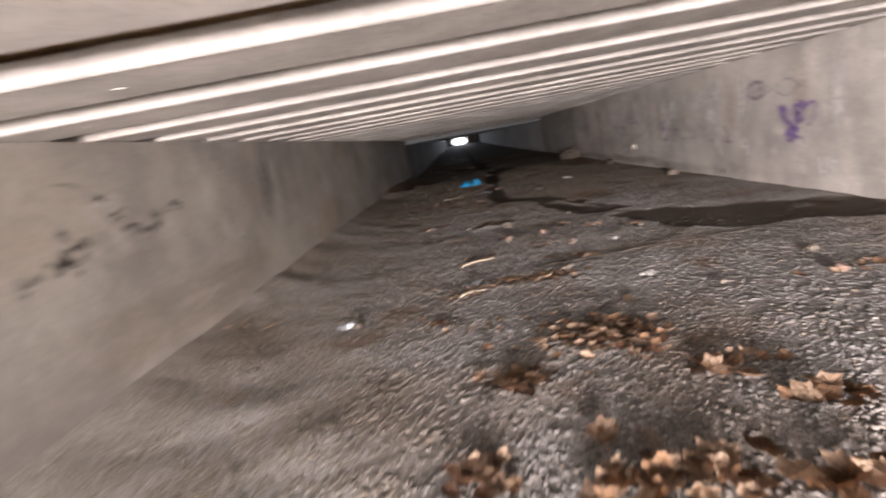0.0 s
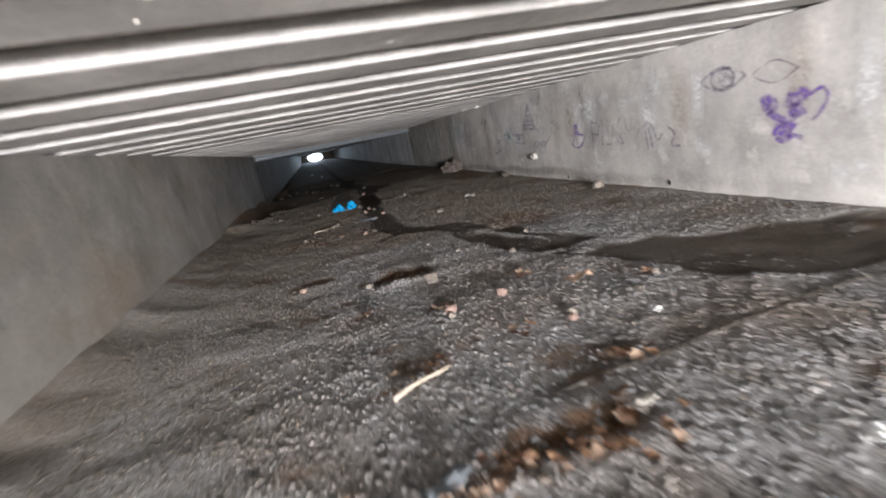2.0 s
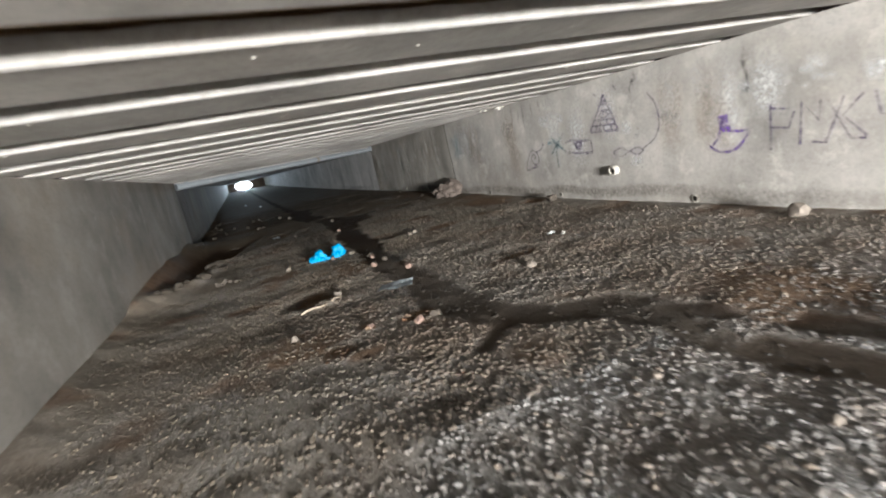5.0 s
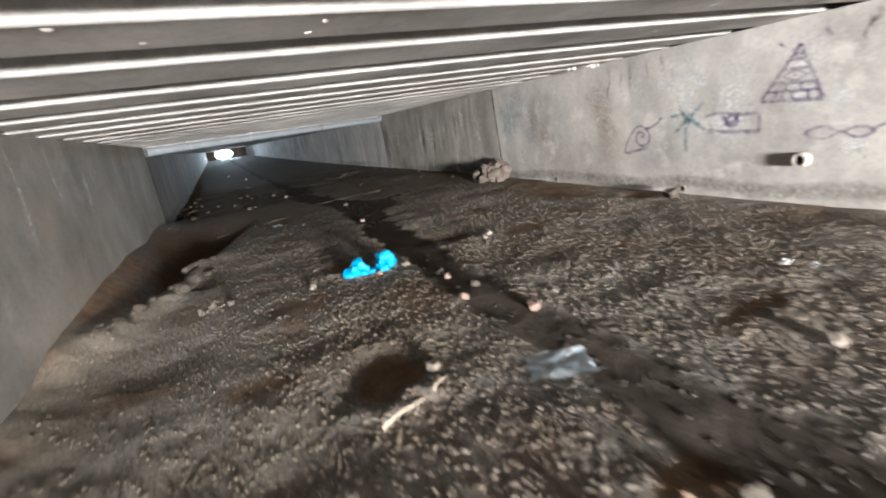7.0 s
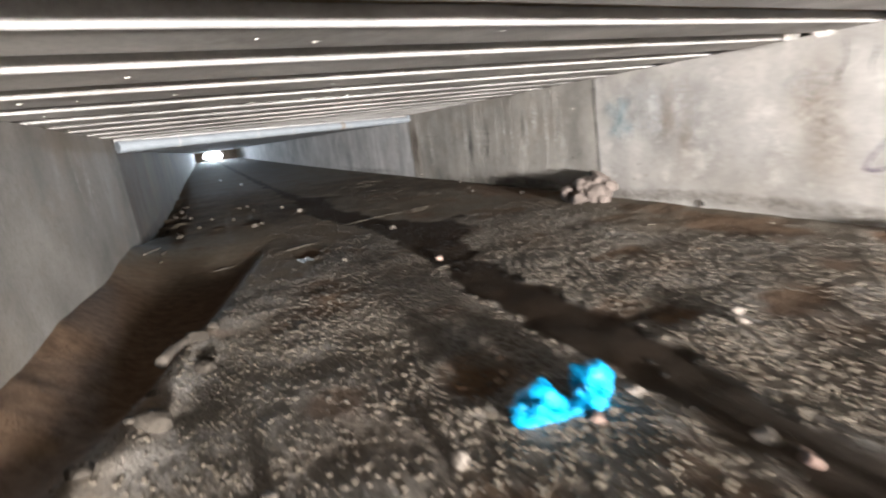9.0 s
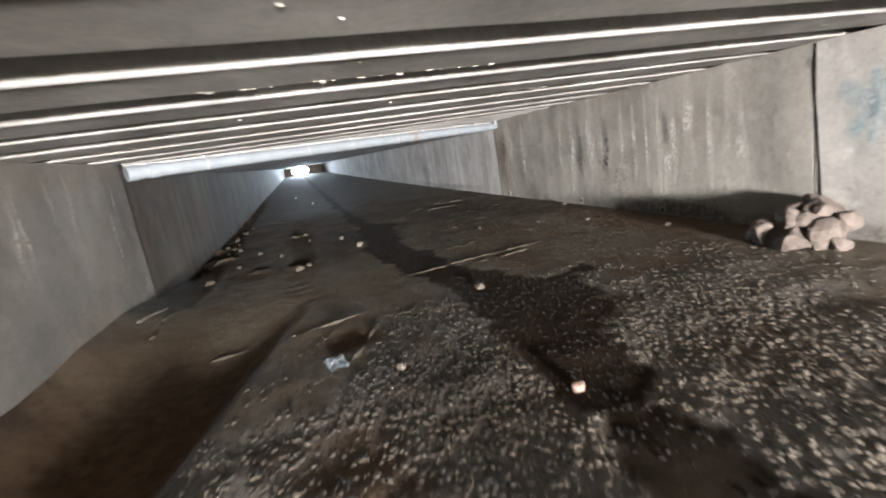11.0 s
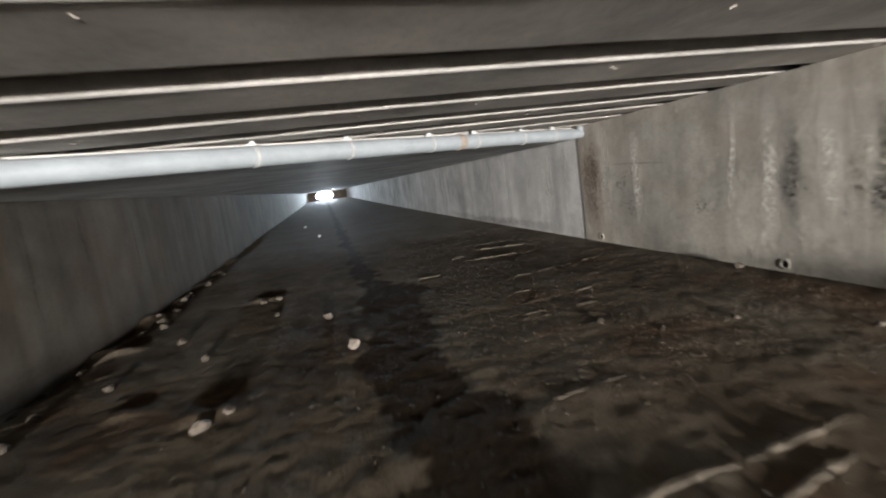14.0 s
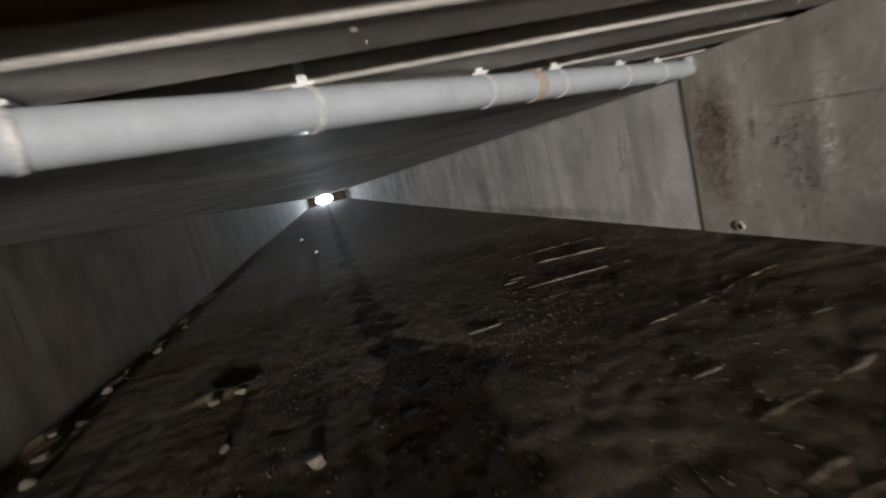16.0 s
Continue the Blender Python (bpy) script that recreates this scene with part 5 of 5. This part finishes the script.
# ---- gravel ----
STONES = [(0.0, (0.14, 0.136, 0.132)), (0.45, (0.185, 0.18, 0.175)), (0.88, (0.225, 0.22, 0.215)), (0.96, (0.2, 0.165, 0.132)), (1.0, (0.31, 0.3, 0.29))]
MUDDY = [(0.0, (0.085, 0.075, 0.063)), (0.6, (0.118, 0.105, 0.09)), (0.95, (0.145, 0.128, 0.109)), (1.0, (0.2, 0.175, 0.15))]


def pebble_material(name, tones, dirt=0.65, low=0.45):
    m, n, l, b = material(name, 0.85, 0.3)
    geo, wet_dark = n.new("ShaderNodeNewGeometry"), n.new("ShaderNodeAttribute")
    wet_dark.attribute_name = "wet_dark"
    c = ramp(n, l, geo.outputs["Random Per Island"], tones)
    c = mix(n, l, c, grey(0.6), ramp(n, l, noise_tex(n, l, 70, 4, 0.6), [(0.35, grey(0.6)), (0.6, grey(0))]), "MULTIPLY")
    c = mix(n, l, c, (0.13, 0.095, 0.065), ramp(n, l, noise_tex(n, l, 0.8, 6, 0.6), [(low, grey(0)), (0.7, grey(dirt))]))
    dust = n.new("ShaderNodeAttribute")
    dust.attribute_name = "dust"
    c = mix(n, l, c, (0.118, 0.098, 0.071), dust.outputs["Fac"])
    c = mix(n, l, c, grey(0.12), wet_dark.outputs["Fac"], "MULTIPLY")
    l.new(c, b.inputs["Base Color"])
    return m


def gravel(name, count, x0, x1, y0, y1, small, large, seed, label, in_wet=False, mask=None, mat=None):
    r = np.random.RandomState(seed)
    x, y = r.uniform(x0, x1, count), r.uniform(y0, y1, count)
    silt, wet_dark = siltness(x, y), wetness(x, y)
    keep = r.rand(count) > np.clip(silt * 0.95 + 1.25 * wet_dark + 0.65 * loam_and_shade(x, y), 0, 0.985)
    if mask is not None:
        keep = r.rand(count) < mask(x, y)
    if in_wet:
        keep = r.rand(count) < wet_dark * 0.7
    x, y, wet_dark = x[keep], y[keep], wet_dark[keep]
    n = len(x)
    base = np.array([(-1, -1, -1), (1, -1, -1), (1, 1, -1), (-1, 1, -1), (-1, -1, 1), (1, -1, 1), (1, 1, 1), (-1, 1, 1)]) * 0.6
    tri = np.array([(0, 2, 1), (0, 3, 2), (4, 5, 6), (4, 6, 7), (0, 1, 5), (0, 5, 4), (1, 2, 6), (1, 6, 5), (2, 3, 7), (2, 7, 6), (3, 0, 4), (3, 4, 7)])
    size = (small + (large - small) * r.rand(n) ** 3) * (1 - 0.35 * step(0.5, -0.8, x))
    v = base[None] * r.uniform(0.5, 1.25, (n, 8, 3)) * (size[:, None, None] * np.stack([r.uniform(0.8, 1.3, n), r.uniform(0.7, 1.0, n), r.uniform(0.16, 0.28, n)], 1)[:, None, :])
    a = r.uniform(0, 2 * math.pi, n)
    c, s = np.cos(a)[:, None], np.sin(a)[:, None]
    v = np.stack([v[..., 0] * c - v[..., 1] * s, v[..., 0] * s + v[..., 1] * c, v[..., 2]], -1)
    v = v + np.stack([x, y, height(x, y) + size * 0.08], 1)[:, None, :]
    f = (tri[None] + 8 * np.arange(n)[:, None, None]).reshape(-1, 3)
    me = bpy.data.meshes.new(name)
    me.vertices.add(n * 8)
    me.vertices.foreach_set("co", v.reshape(-1).astype(np.float32))
    me.loops.add(len(f) * 3)
    me.loops.foreach_set("vertex_index", f.reshape(-1).astype(np.int32))
    me.polygons.add(len(f))
    me.polygons.foreach_set("loop_start", (np.arange(len(f)) * 3).astype(np.int32))
    me.update(calc_edges=True)
    me.shade_smooth()
    dust = np.clip(np.maximum(0.9 * step(0.7, -0.8, x + 0.4 * fbm(x, y, 3, 2)), 0.6 * step(8, 11, y) + 0.5 * fbm(x * 1.4, y * 1.4, 3, 5)), 0, 1)
    attribute(me, "dust", np.repeat(dust, 8))
    # Pebbles outside the stream also darken unevenly past y 12.5.
    wet_dark = np.maximum(wet_dark, (0.55 + 0.4 * fbm(x * 1.5, y * 1.5, 3, 4)) * step(12.5, 15.5, y))
    attribute(me, "wet_dark", np.repeat(wet_dark, 8))
    me.materials.append(mat or M_PEBBLE)
    return tagged(new(name, me), label, "gravel", kind="stuff")


M_PEBBLE = pebble_material("gravel_stones", STONES)
M_PEBBLE_MUDDY = pebble_material("muddy_gravel_stones", MUDDY, 0.7, 0.35)
gravel("gravel", 98000, -1.55, 5.1, -2.6, 6.0, 0.007, 0.031, 11, "loose grey crushed gravel")
gravel("gravel", 125000, -1.5, 5.0, 6.0, 16.4, 0.007, 0.032, 12, "loose grey-brown muddy gravel", mat=M_PEBBLE_MUDDY)
gravel("gravel", 6000, 1.2, 4.2, 13.6, 17.0, 0.008, 0.02, 13, "wet dark gravel in the run", True)
gravel("gravel", 60000, -1.5, 5.0, 16.0, 27.0, 0.004, 0.016, 14, "sparse pebbles pressed in brown mud", mat=M_PEBBLE_MUDDY, mask=lambda x, y: 0.25 + 0.5 * step(0.0, 0.4, fbm(x * 0.8, y * 0.8, 3, 1)) * step(17, 19, y))


def lip_mask(x, y):
    """Where coarse rubble lies: the lip of the long hollow and the near edges of the small ones."""
    line = x - (XL + 0.29 * (y - 10.8))
    m = np.exp(-((line - 0.16) / 0.16) ** 2) * step(14.4, 13.6, y) * step(10.4, 11.0, y)
    for a, b, ra, rb, depth in HOLLOWS:
        m = np.maximum(m, 0.8 * np.exp(-((x - a) / (1.1 * ra)) ** 2 - ((y - b + rb) / 0.11) ** 2))
    return m


gravel("rubble", 10000, -1.5, 2.8, -0.5, 15.0, 0.012, 0.045, 15, "coarse broken rubble on the lips of the hollows", mask=lip_mask, mat=M_PEBBLE_MUDDY)
